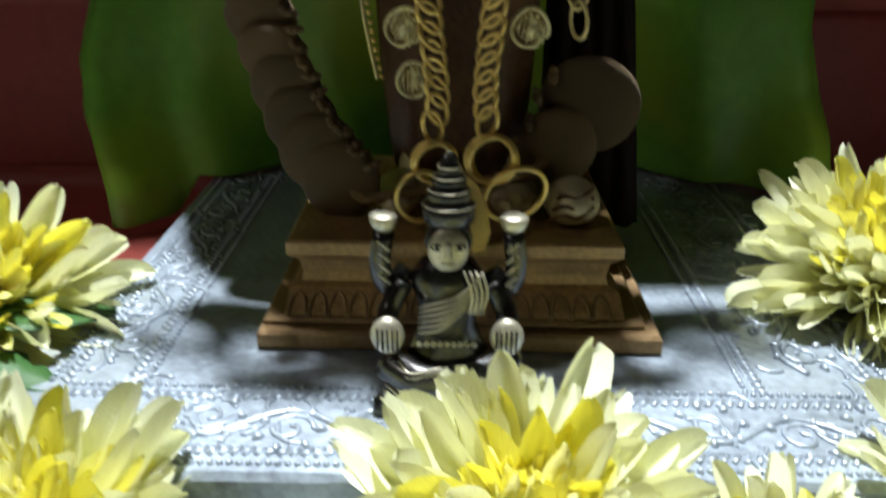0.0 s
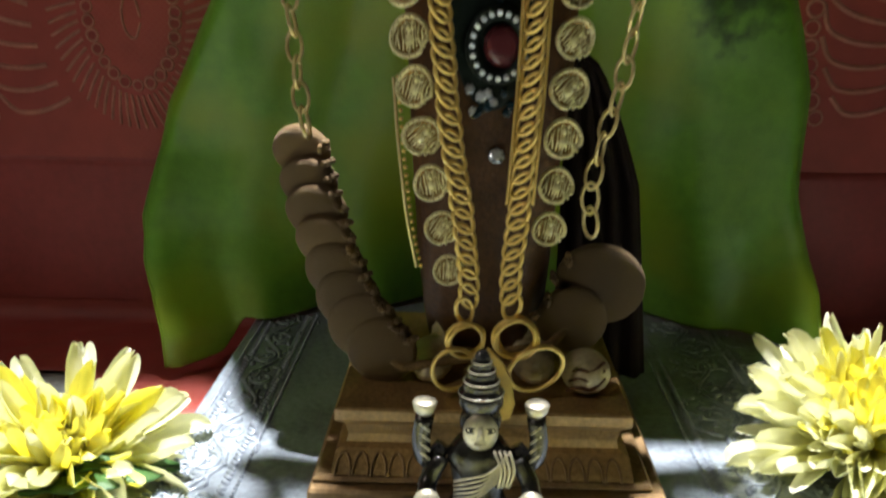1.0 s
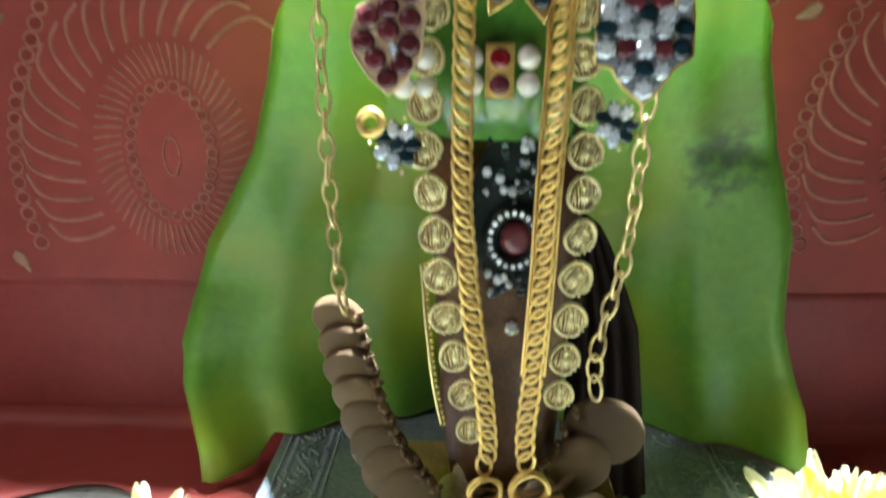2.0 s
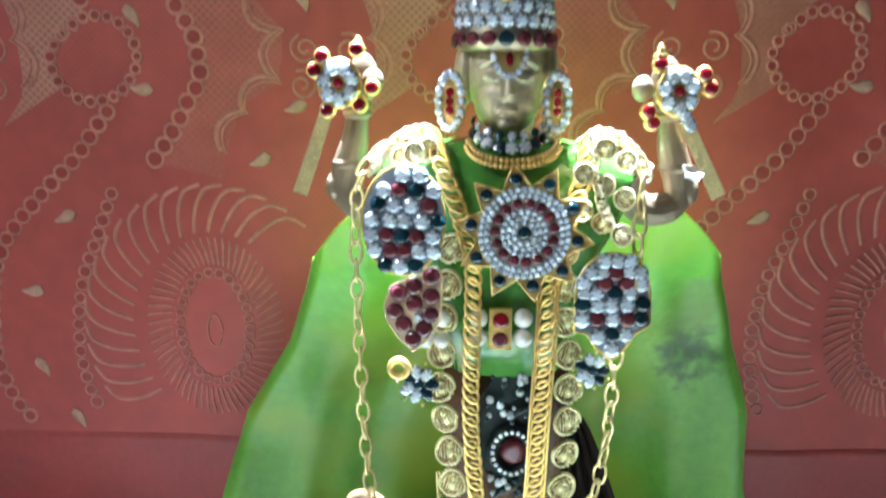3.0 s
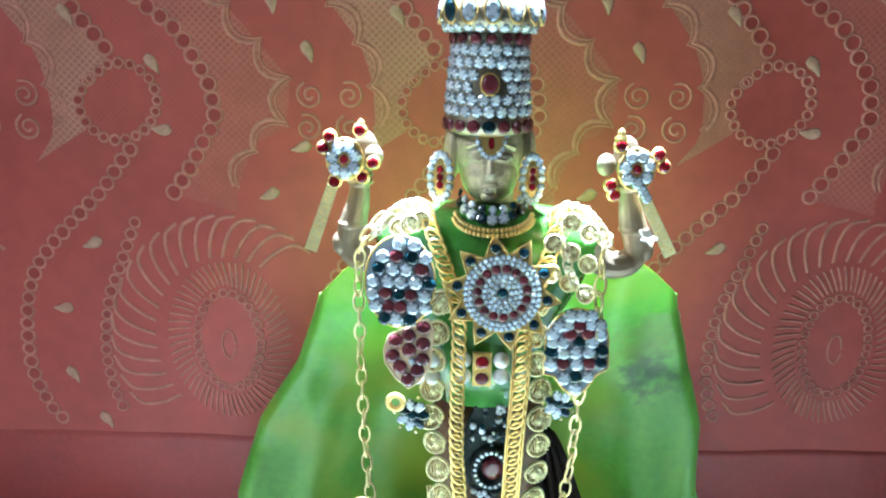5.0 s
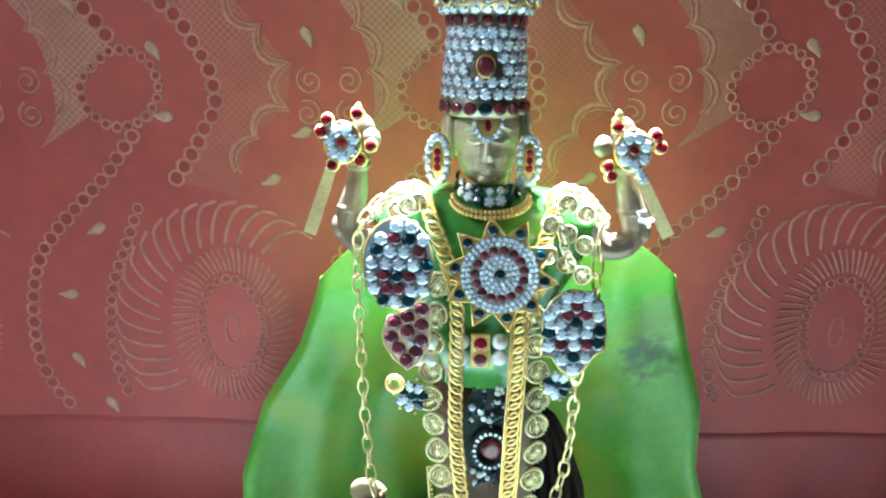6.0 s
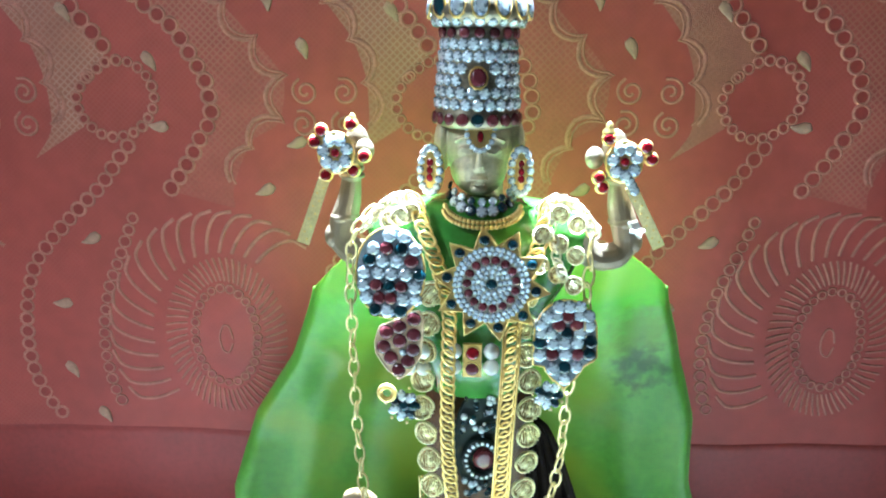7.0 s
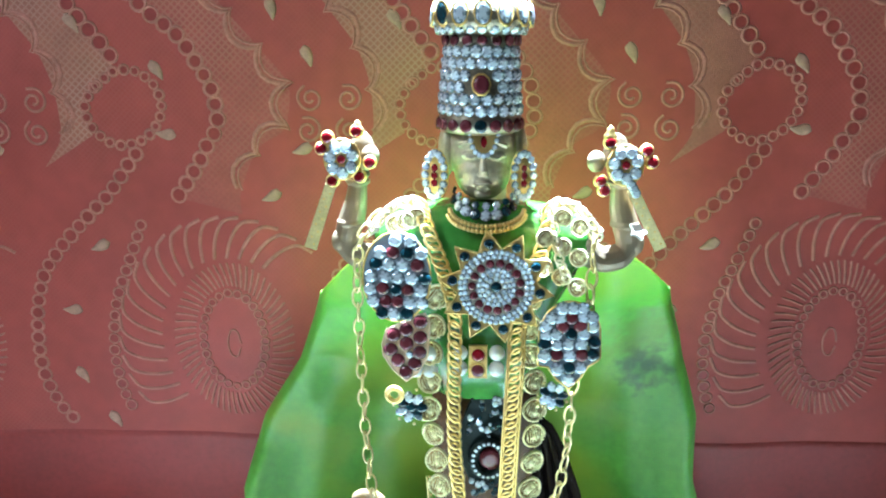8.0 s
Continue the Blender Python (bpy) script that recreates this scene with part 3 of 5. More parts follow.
def disc_garland():
    """Overlapping caps on a cord, from the side of the hip down to the feet."""
    t = thing("disc_garland", (0.0, 0.008, 0.03), "brown garland of overlapping discs with small dark studs", "garland")
    n = 28
    def ring(r, h):
        return [(r * math.cos(2 * math.pi * k / n), r * math.sin(2 * math.pi * k / n), h) for k in range(n)]
    disc = Geo().rings([ring(0.80, -0.30), ring(0.97, -0.24), ring(1.0, -0.12), ring(0.99, 0.02), ring(0.94, 0.08), ring(0.78, 0.15), ring(0.50, 0.22), ring(0.15, 0.25)]).mesh("disc", GARLAND)
    g = Geo()
    for k in range(6):
        a = 2 * math.pi * k / 6
        g.ball((0.0017 * math.cos(a), 0.0017 * math.sin(a), 0), (0.0012, 0.0012, 0.0010), 7, 5)
    g.ball((0, 0, 0.0006), 0.0011, 7, 5)
    stud = g.mesh("stud", GARLAND)
    left = smoothline([(-0.0580, 0.018, 0.0985), (-0.0545, 0.015, 0.0845), (-0.0490, 0.011, 0.0665), (-0.0410, 0.006, 0.0500), (-0.0320, 0.001, 0.0385), (-0.0235, -0.003, 0.0330)], 110)
    right = smoothline([(0.0405, 0.016, 0.0560), (0.0310, 0.012, 0.0440), (0.0240, 0.007, 0.0380)], 60)
    part("cord", Geo().tube(left[::4] + right[::-1][::4], 0.0016, 8), GARLAND, t)
    for path, r0, r1, step in ((left, 0.0092, 0.0122, 0.0100), (right, 0.0158, 0.0115, 0.0150)):
        row = evenly(path, step)
        for i, (p, d) in enumerate(row):
            u = i / (len(row) - 1)
            r = (r0 + (r1 - r0) * u) * random.uniform(0.95, 1.05)
            look_out = Vector((-0.25 if path is left else 0.1, -0.85, 0.10)) + d * 0.50 * (1 - 0.7 * u)
            q = look_out.to_track_quat("Z", "Y").to_matrix().to_4x4()
            ob = part("disc", disc, None, t)
            ob.matrix_basis = Matrix.Translation(p) @ q @ Matrix.Rotation(random.uniform(0, 6), 4, "Z") @ Matrix.Rotation(radians(random.uniform(-7, 7)), 4, "X") @ Matrix.Diagonal((r, r, 0.0115, 1))
            side = Vector((1, -0.45, 0.35)) if path is left else Vector((-1, -0.25, 0.25))
            side = (side - d * side.dot(d)).normalized()
            for k in (0.0, 0.5):
                ob = part("stud", stud, None, t)
                ob.matrix_basis = Matrix.Translation(p + d * step * k + side * r * 0.98) @ side.to_track_quat("Z", "Y").to_matrix().to_4x4() @ Matrix.Rotation(random.uniform(0, 3), 4, "X")


def curled_foot():
    """A small rounded brass toe with wavy dark grooves."""
    t = thing("brass_toe_ornament", (0.035, -0.004, 0.0265), "small worn brass toe ornament with dark wavy grooves", "ornament")
    part("toe", Geo().ball((0.0350, -0.001, 0.0330), (0.0080, 0.0095, 0.0068), 20, 12), BRASS, t)
    for k in range(3):
        g = Geo().tube(smoothline([(0.0280 + 0.001 * k, -0.0085 + 0.001 * k, 0.0300 + 0.0026 * k), (0.0320, -0.0106 + 0.0012 * k, 0.0318 + 0.0026 * k), (0.0355, -0.0108 + 0.0012 * k, 0.0312 + 0.0026 * k), (0.0400, -0.0080 + 0.0012 * k, 0.0340 + 0.0022 * k)], 12), 0.0006, 6)
        part("groove", g, WRAP, t)


curled_foot()


disc_garland()


# ---- chains and coins ----
def oval(a, b, r, n=12, m=6):
    return Geo().tube([(a * math.cos(t), b * math.sin(t), 0) for t in [2 * math.pi * k / n for k in range(n)]], r, m, loop=True)


CURB = oval(0.0026, 0.0045, 0.00076, 16, 6).mesh("chain_link", GOLD)
CABLE = oval(0.0025, 0.0048, 0.00064).mesh("chain_link", GOLD_DULL)
HEAPED = oval(0.0021, 0.0027, 0.0006).mesh("chain_link", WHITE_GOLD)


def chain(parent, path, mesh, step, swing, tilt=0.0, jitter=6.0):
    """Links along a path, each turned by swing to and fro about it."""
    for i, (p, d) in enumerate(evenly(path, step)):
        m = d.to_track_quat("Y", "Z").to_matrix().to_4x4()
        ob = part("chain_link", mesh, None, parent)
        turn = (swing if i % 2 else -swing) + random.uniform(-jitter, jitter)
        ob.matrix_basis = Matrix.Translation(p) @ m @ Matrix.Rotation(radians(turn), 4, "Y") @ Matrix.Rotation(radians(tilt + random.uniform(-jitter, jitter)), 4, "X")


def rope(parent, path, step, lean, mesh):
    """Flat overlapping links that lean across the path, as in a curb chain."""
    for i, (p, d) in enumerate(evenly(path, step)):
        ob = part("chain_link", mesh, None, parent)
        along = math.degrees(math.atan2(-d.x, -d.z)) * -1
        m = facing(p, (0, -1, 0), lean + along + random.uniform(-4, 4))
        ob.matrix_basis = m @ Matrix.Rotation(radians((28 if lean > 0 else -28) + random.uniform(-5, 5)), 4, "Y") @ Matrix.Rotation(radians(14), 4, "X")


def coin_mesh():
    """A stamped coin with a bitten edge, a beaded rim and a raised figure in a darker field."""
    g, rng = Geo(), random.Random(2)
    def ring(r, h):
        out = []
        for k in range(24):
            a = 2 * math.pi * k / 24
            bite = 1 - 0.22 * math.exp(-(((a - 5.6) / 0.28) ** 2)) - 0.03 * math.sin(3 * a)
            out.append((r * bite * math.cos(a), r * bite * math.sin(a), h))
        return out
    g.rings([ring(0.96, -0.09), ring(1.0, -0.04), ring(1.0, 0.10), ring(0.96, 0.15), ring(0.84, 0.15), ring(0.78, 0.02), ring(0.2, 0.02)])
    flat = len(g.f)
    for k in range(18):
        a = 2 * math.pi * k / 18
        g.ball((0.88 * math.cos(a), 0.88 * math.sin(a), 0.15), (0.085, 0.085, 0.09), 6, 4)
    # worn relief: a crowded seated shape with leaning ridges to both sides
    g.ball((0.04, 0.34, 0.03), (0.15, 0.22, 0.17), 8, 5)
    g.ball((0.02, -0.12, 0.03), (0.24, 0.34, 0.15), 8, 5)
    for k in range(9):
        x = -0.66 + 0.165 * k
        h = 0.62 * math.sqrt(max(0.05, 1 - (x / 0.74) ** 2))
        g.tube([(x - 0.05, -h, 0.05), (x + rng.uniform(-0.06, 0.06), rng.uniform(-0.15, 0.15), 0.10), (x + 0.05, h, 0.05)], rng.uniform(0.035, 0.06), 5)
    for k in range(16):
        a, r = rng.uniform(0, 6.28), rng.uniform(0.15, 0.7)
        g.ball((r * math.cos(a), r * math.sin(a), 0.06), (rng.uniform(0.06, 0.15), rng.uniform(0.05, 0.10), 0.10), 6, 4)
    me = g.mesh("coin", COIN_GOLD)
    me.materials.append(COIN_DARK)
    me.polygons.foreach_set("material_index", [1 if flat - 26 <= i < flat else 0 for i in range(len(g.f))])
    return me


COIN = coin_mesh()


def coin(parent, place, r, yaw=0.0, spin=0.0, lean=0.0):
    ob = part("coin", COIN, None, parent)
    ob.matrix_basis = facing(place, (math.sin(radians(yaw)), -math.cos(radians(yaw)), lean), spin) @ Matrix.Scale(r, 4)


def coin_necklace():
    t = thing("coin_necklace", (0.0, -0.004, 0.05), "long gold rope chain with rows of stamped coins", "necklace")
    left = smoothline([(-0.0300, 0.002, 0.2625), (-0.0243, -0.003, 0.2480), (-0.0178, -0.002, 0.2297), (-0.0135, -0.004, 0.2137), (-0.0132, -0.007, 0.1916), (-0.0133, -0.007, 0.1746), (-0.0130, -0.007, 0.150), (-0.0112, -0.006, 0.127), (-0.0088, -0.006, 0.1060), (-0.0062, -0.006, 0.0906), (-0.0031, -0.007, 0.0640), (-0.0046, -0.008, 0.0550)], 160)
    right = smoothline([(0.0300, 0.002, 0.2613), (0.0262, -0.001, 0.2434), (0.0165, -0.004, 0.2114), (0.0152, -0.007, 0.1921), (0.0146, -0.007, 0.1751), (0.0136, -0.007, 0.150), (0.0131, -0.006, 0.127), (0.0122, -0.006, 0.108), (0.0110, -0.006, 0.0858), (0.0094, -0.007, 0.0661), (0.0105, -0.008, 0.0545)], 160)
    for path, lean in ((left, 36), (right, -36)):
        rope(t, path, 0.0047, lean, CURB)
    # the edging wires of the braided strand
    for dx in (-0.0037, 0.0039):
        part("edging_wire", Geo().tube([p + Vector((dx, 0.0004, 0)) for p in right if 0.088 < p.z < 0.212], 0.00055, 6), GOLD, t)
    xl = [(0.222, -0.0215), (0.19, -0.0246), (0.161, -0.0253), (0.1454, -0.0222), (0.1296, -0.0208), (0.1155, -0.0189), (0.1027, -0.0167), (0.0908, -0.0141), (0.0785, -0.0111), (0.065, -0.0089)]
    xr = [(0.222, 0.021), (0.20, 0.022), (0.176, 0.0250), (0.1589, 0.0252), (0.1436, 0.0255), (0.1304, 0.0247), (0.1165, 0.0237), (0.1009, 0.0225), (0.0858, 0.0209), (0.0697, 0.0197)]
    for rows, side in ((xl, -1), (xr, 1)):
        z, k = 0.2195, 0
        while z > (0.063 if side < 0 else 0.068):
            r = 0.0062 if z > 0.12 else 0.0062 - 0.0012 * (0.12 - z) / 0.055
            yaw = side * random.uniform(-4, 24)
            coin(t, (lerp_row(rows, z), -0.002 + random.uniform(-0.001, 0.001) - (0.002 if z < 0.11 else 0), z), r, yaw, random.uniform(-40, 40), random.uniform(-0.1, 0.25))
            z -= 0.0139 if z > 0.1 else 0.0135
            k += 1
    # heavy rings at the lower ends
    for c, rr, turns in (((-0.0040, -0.0105, 0.0470), 0.0056, (0, 25)), ((0.0110, -0.0105, 0.0480), 0.0064, (0, 18, -16))):
        for j, a in enumerate(turns):
            ob = part("jump_ring", Geo().tube([(rr * math.cos(q), 0, rr * math.sin(q)) for q in [2 * math.pi * k / 28 for k in range(28)]], 0.00080, 8, loop=True), GOLD, t)
            ob.matrix_basis = pose(c[0] + 0.0006 * j, c[1] + 0.0012 * j, c[2] - 0.0004 * j, a * 0.6, a, a)
    return t


coin_necklace()


def loops():
    t = thing("gold_clasp", (0.004, -0.012, 0.034), "gold wire loops and a pointed gold clasp below a chain", "clasp")
    for c, a, b, tilt in (((-0.0072, -0.0115, 0.0375), 0.0066, 0.0072, 20), ((0.0180, -0.0115, 0.0385), 0.0088, 0.0070, -28)):
        ob = part("wire_loop", Geo().tube([(a * math.cos(q), 0, b * math.sin(q)) for q in [2 * math.pi * k / 30 for k in range(30)]], 0.00085, 8, loop=True), GOLD, t)
        ob.matrix_basis = pose(*c, 4, tilt, 8)
    drop = [(0.0, 0.011), (-0.0034, 0.006), (-0.0048, -0.001), (-0.0042, -0.008), (-0.0015, -0.0125), (0.0015, -0.0125), (0.0042, -0.008), (0.0048, -0.001), (0.0034, 0.006)]
    part("clasp_plate", Geo().plate(facing((0.0055, -0.0180, 0.0375), (0, -1, 0.1), 14), drop, 0.0018), GOLD, t, smooth=False)


loops()


def side_chains():
    t = thing("thin_chain", (-0.058, 0.0, 0.10), "thin gold cable chain hanging from the shoulder", "chain", "thin side chains")
    chain(t, smoothline([(-0.050, 0.004, 0.2555), (-0.0560, 0.004, 0.2479), (-0.0598, 0.0105, 0.2313), (-0.0598, 0.012, 0.20), (-0.0588, 0.012, 0.1674), (-0.0570, 0.010, 0.1364), (-0.0545, 0.006, 0.1160), (-0.0520, 0.003, 0.1040)], 120), CABLE, 0.0075, 40, 0, 9)
    t = thing("thin_chain", (0.045, 0.0, 0.08), "thin gold cable chain hanging from the shoulder", "chain", "thin side chains")
    chain(t, smoothline([(0.044, 0.001, 0.2575), (0.0485, -0.003, 0.2500), (0.0485, -0.004, 0.2253), (0.0465, -0.007, 0.20), (0.0425, -0.007, 0.1785), (0.0412, -0.005, 0.1554), (0.0415, 0.000, 0.1400), (0.0392, 0.000, 0.1236), (0.0355, 0.000, 0.1089), (0.0325, -0.001, 0.0918), (0.0340, -0.001, 0.0765)], 130), CABLE, 0.0075, 40, 0, 9)
    t = thing("beaded_strip", (-0.022, 0.001, 0.066), "narrow gold strip edged with tiny beads", "strip")
    path = smoothline([(-0.0265, 0.0025, 0.1245), (-0.0250, 0.001, 0.105), (-0.0225, 0.0, 0.083), (-0.0195, 0.0, 0.0668)], 40)
    part("strip_rod", Geo().tube(path, 0.00055, 6), GOLD_DULL, t)
    bead = Geo().ball((0, 0, 0), 0.0007, 8, 5).mesh("bead", GOLD)
    for p, d in evenly(path, 0.0024):
        ob = part("bead", bead, None, t)
        ob.matrix_basis = Matrix.Translation(p + Vector((0.0014, -0.0003, 0)))


side_chains()


def shoulder_chains():
    for s, name in ((-1, "left"), (1, "right")):
        t = thing("shoulder_chain", (s * 0.038, 0.0, 0.25), "bright pale gold link chain heaped on the shoulder with small coins", "chain", "shoulder chains")
        for k in range(3):
            o = 0.0035 * k
            chain(t, smoothline([(s * (0.0275 + o), 0.0065 - o * 0.5, 0.2595 + 0.001 * k), (s * (0.034 + o), 0.004, 0.2640 - 0.3 * o), (s * (0.043 + 0.6 * o), 0.002, 0.2600 - 0.6 * o), (s * (0.051 + 0.3 * o), 0.0 + o, 0.2515 - 0.8 * o)], 40), HEAPED, 0.0033, 45, 10, 25)
        for k in range(5 if s < 0 else 8):
            a = k / 7
            if s < 0:
                p = (-0.031 - 0.017 * a, -0.0015 - 0.001 * k % 0.003, 0.2575 - 0.006 * a)
            else:
                p = (0.0345 + 0.009 * math.sin(k * 2.1), -0.0045 - 0.0008 * (k % 3), 0.2585 - 0.0046 * k)
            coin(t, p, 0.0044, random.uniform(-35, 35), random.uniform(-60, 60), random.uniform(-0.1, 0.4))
        if s > 0:
            chain(t, smoothline([(0.030, 0.0, 0.262), (0.0315, -0.004, 0.25), (0.034, -0.006, 0.238), (0.038, -0.006, 0.228)], 40), HEAPED, 0.0033, 45, 10, 15)


shoulder_chains()


# ---- crown ----
def crown():
    C = (-0.0025, 0.0215)
    t = thing("jewelled_crown", (C[0], C[1], 0.293), "tall gold crown set with clear, red and blue stones", "crown")
    body = Geo().lathe((C[0], C[1], 0), [(0.0150, 0.293), (0.0190, 0.2945), (0.0190, 0.3005), (0.0186, 0.3015), (0.0164, 0.3315), (0.0168, 0.333), (0.0165, 0.3365)], 36)
    part("crown_cylinder", body, PALE_GOLD, t)
    bulb = Geo().lathe((C[0], C[1], 0), [(0.0160, 0.3365), (0.0205, 0.3385), (0.0228, 0.3430), (0.0215, 0.3490), (0.0150, 0.3545), (0.0105, 0.3560)], 36)
    part("crown_bulb", bulb, PALE_GOLD, t)
    X = C[0] - 0.001
    part("crown_dome", Geo().lathe((X, C[1], 0), [(0.0110, 0.3555), (0.0112, 0.3625), (0.0100, 0.3675), (0.0062, 0.3725), (0.002, 0.375)], 30), PALE_GOLD, t)
    part("finial", Geo().lathe((X, C[1], 0), [(0.0012, 0.374), (0.0024, 0.3760), (0.0026, 0.3772), (0.0011, 0.3788), (0.0014, 0.3800), (0.0004, 0.3830)], 14), SILVER_LIGHT, t, "bright pointed silver finial")

    def row(kind, z, r, n, size, lift=0.0, stretch=1.0, slope=0.0, off=0.0, cx=C[0], bezel=False, skip=None):
        for k in range(n):
            a = 2 * math.pi * (k + off) / n - math.pi / 2
            p = Vector((cx + r * math.cos(a), C[1] + r * math.sin(a), z))
            if skip and (p - skip).length < 0.0066:
                continue
            kk = kind[k % len(kind)]
            gem(t, kk, p, (math.cos(a), math.sin(a), slope), size * random.uniform(0.92, 1.08), stretch, bezel)

    ruby = Vector((-0.0026, C[1] - 0.0180, 0.3155))
    row("eggggggggggggggggg", 0.2975, 0.0192, 18, 0.0029)
    for i in range(6):
        z = 0.3040 + 0.0051 * i
        row("c", z, 0.0186 - 0.0022 * i / 5, 22, 0.0027, off=0.5 * (i % 2), skip=ruby)
    gem(t, "g", ruby, (0, -1, 0.06), 0.0038, 1.15, True, 0)
    row("g", 0.3343, 0.0169, 16, 0.0026)
    row("c", 0.3388, 0.0200, 24, 0.0023, slope=-0.5)
    for k in range(14):
        a = 2 * math.pi * k / 14 - math.pi / 2
        gem(t, "e" if k == 12 else "c", (C[0] + 0.0219 * math.cos(a), C[1] + 0.0219 * math.sin(a), 0.3455), (math.cos(a), math.sin(a), 0.10), 0.0035, 1.45, True, 0)
    row("c", 0.3512, 0.0182, 20, 0.0024, slope=1.1)
    row("c", 0.3545, 0.0140, 16, 0.0022, slope=1.6)
    row("c", 0.3582, 0.0112, 14, 0.0025, cx=X)
    row("gggc", 0.3626, 0.0112, 14, 0.0019, cx=X)
    row("c", 0.3662, 0.0104, 14, 0.0021, slope=0.5, cx=X)
    row("c", 0.3700, 0.0080, 10, 0.0021, slope=1.0, cx=X)
    row("c", 0.3732, 0.0046, 7, 0.0019, slope=1.5, cx=X)


crown()


# ---- jewels on the statue ----
def circle(r, n, sy=1.0):
    return [(r * math.cos(2 * math.pi * k / n), r * sy * math.sin(2 * math.pi * k / n)) for k in range(n)]


def setting(name, place, normal, outline, thick, label, category, metal, spin=0.0, group=""):
    t = thing(name, place, label, category, group)
    m = facing(place, normal, spin)
    part("setting", Geo().plate(m, outline, thick), metal, t, smooth=False)
    return t, m, Vector(normal).normalized()


def earrings():
    for x, yaw in ((-0.0226, -0.35), (0.0172, 0.35)):
        t, m, nrm = setting("earring", (x, 0.011, 0.2745), (yaw, -1, 0.05), circle(0.0063, 24, 1.92), 0.0014, "oval gold earring with red centre and clear stones", "earring", GOLD, 0, "earrings")
        for k in range(16):
            a = 2 * math.pi * k / 16
            gem(t, "c", m @ Vector((0.0047 * math.cos(a), 0.0102 * math.sin(a), 0.0016)), nrm, 0.0018)
        for k in (-1, 0, 1):
            gem(t, "r", m @ Vector((0, 0.0034 * k, 0.0016)), nrm, 0.0017, 1.2, True, 0)


earrings()


def forehead_jewel():
    t, m, nrm = setting("forehead_jewel", (-0.001, 0.0068, 0.2893), (0, -1, 0.12), [(0, -0.0070), (0.0046, -0.0010), (0.0075, 0.0055), (0.0035, 0.0045), (0, 0.0060), (-0.0035, 0.0045), (-0.0075, 0.0055), (-0.0046, -0.0010)], 0.0008, "small forehead jewel with a red drop stone", "jewel", GOLD)
    gem(t, "r", m @ Vector((0, 0.001, 0.0009)), nrm, 0.0014, 2.0, False, 0)
    for k in range(11):
        a = math.pi * (1 + k / 10)
        gem(t, "c", m @ Vector((0.0062 * math.cos(a), 0.0046 + 0.0100 * math.sin(a), 0.0009)), nrm, 0.0013)


forehead_jewel()


def choker():
    t = thing("choker", (0.0, 0.004, 0.255), "close gold choker with clear and dark stones", "necklace")
    bead = Geo().ball((0, 0, 0), 0.0012, 8, 6).mesh("bead", GOLD)
    for ring, (R, z0, drop) in enumerate(((0.0168, 0.2610, 0.0078), (0.0174, 0.2588, 0.0078))):
        for k in range(25):
            a = radians(-84 + 7 * k)
            ob = part("bead", bead, None, t)
            ob.matrix_basis = Matrix.Translation((0.0008 + R * math.sin(a), -0.0014 - 0.0008 * ring + 0.0028 * (1 - math.cos(a)), z0 - drop * math.cos(a)))
    for k in range(9):
        a = radians(-76 + 19 * k)
        p = Vector((0.0004 + 0.0148 * math.sin(a), 0.0150 - 0.0150 * math.cos(a), 0.2650 - 0.0072 * math.cos(a)))
        gem(t, "eccecceec"[k], p, (math.sin(a), -math.cos(a), 0.5), 0.0027)
        gem(t, "ec"[k % 3 > 0], p + Vector((0.0, 0.0012, 0.0042)), (math.sin(a), -math.cos(a), 0.5), 0.0019)


choker()


def star_pendant():
    c = (0.0052, -0.0085, 0.2275)
    out = []
    for k in range(20):
        a, r = math.pi * k / 10 + math.pi / 2, 0.0258 if k % 2 == 0 else 0.0172
        out.append((r * math.cos(a), r * math.sin(a)))
    t, m, nrm = setting("star_pendant", c, (0.0, -1, 0.08), out, 0.0022, "large gold star pendant ringed with clear, red and teal stones", "pendant", GOLD, 10)
    edge = [m @ Vector((x * 1.0, y * 1.0, 0.0022)) for x, y in out]
    part("star_rim", Geo().tube([p for a, b in zip(edge, edge[1:] + edge[:1]) for p in (a, a.lerp(b, 0.5))], 0.0006, 5, loop=True), GOLD, t)
    part("stone_bed", Geo().plate(m @ Matrix.Translation((0, 0, 0.0022)), circle(0.0168, 36), 0.0004, 0.0001), SILVER_LIGHT, t, smooth=False)
    for k in range(10):
        a = 2 * math.pi * k / 10 + math.pi / 2
        gem(t, "e", m @ Vector((0.0198 * math.cos(a), 0.0198 * math.sin(a), 0.0026)), nrm, 0.0023)
    for r, n, size, kind in ((0.0161, 40, 0.00122, "c"), (0.0140, 34, 0.00122, "c"), (0.0108, 15, 0.0020, "g"), (0.0080, 20, 0.00118, "c"), (0.0060, 14, 0.0012, "c"), (0.0040, 9, 0.0012, "c"), (0, 1, 0.0025, "e")):
        for k in range(n):
            a = 2 * math.pi * k / n
            gem(t, kind, m @ Vector((r * math.cos(a), r * math.sin(a), 0.0028)), nrm, size)


star_pendant()


def brooch(name, c, normal, outline, rows, label, metal, size=0.0032):
    """A plate with a raised rim, packed with rows of round stones: height, then each stone's kind and place across, in millimetres."""
    t, m, nrm = setting(name, c, normal, outline, 0.0022, label, "brooch", metal)
    edge = [m @ Vector((x, y, 0.0022)) for x, y in outline]
    part("rim", Geo().tube(edge, 0.0005, 6, loop=True), GOLD, t)
    for y, stones in rows:
        for kind, x in stones:
            gem(t, kind, m @ Vector((x / 1000 + random.uniform(-0.0002, 0.0002), y / 1000 + random.uniform(-0.0003, 0.0003), 0.0024)), nrm, size * random.uniform(0.93, 1.04))
    return t


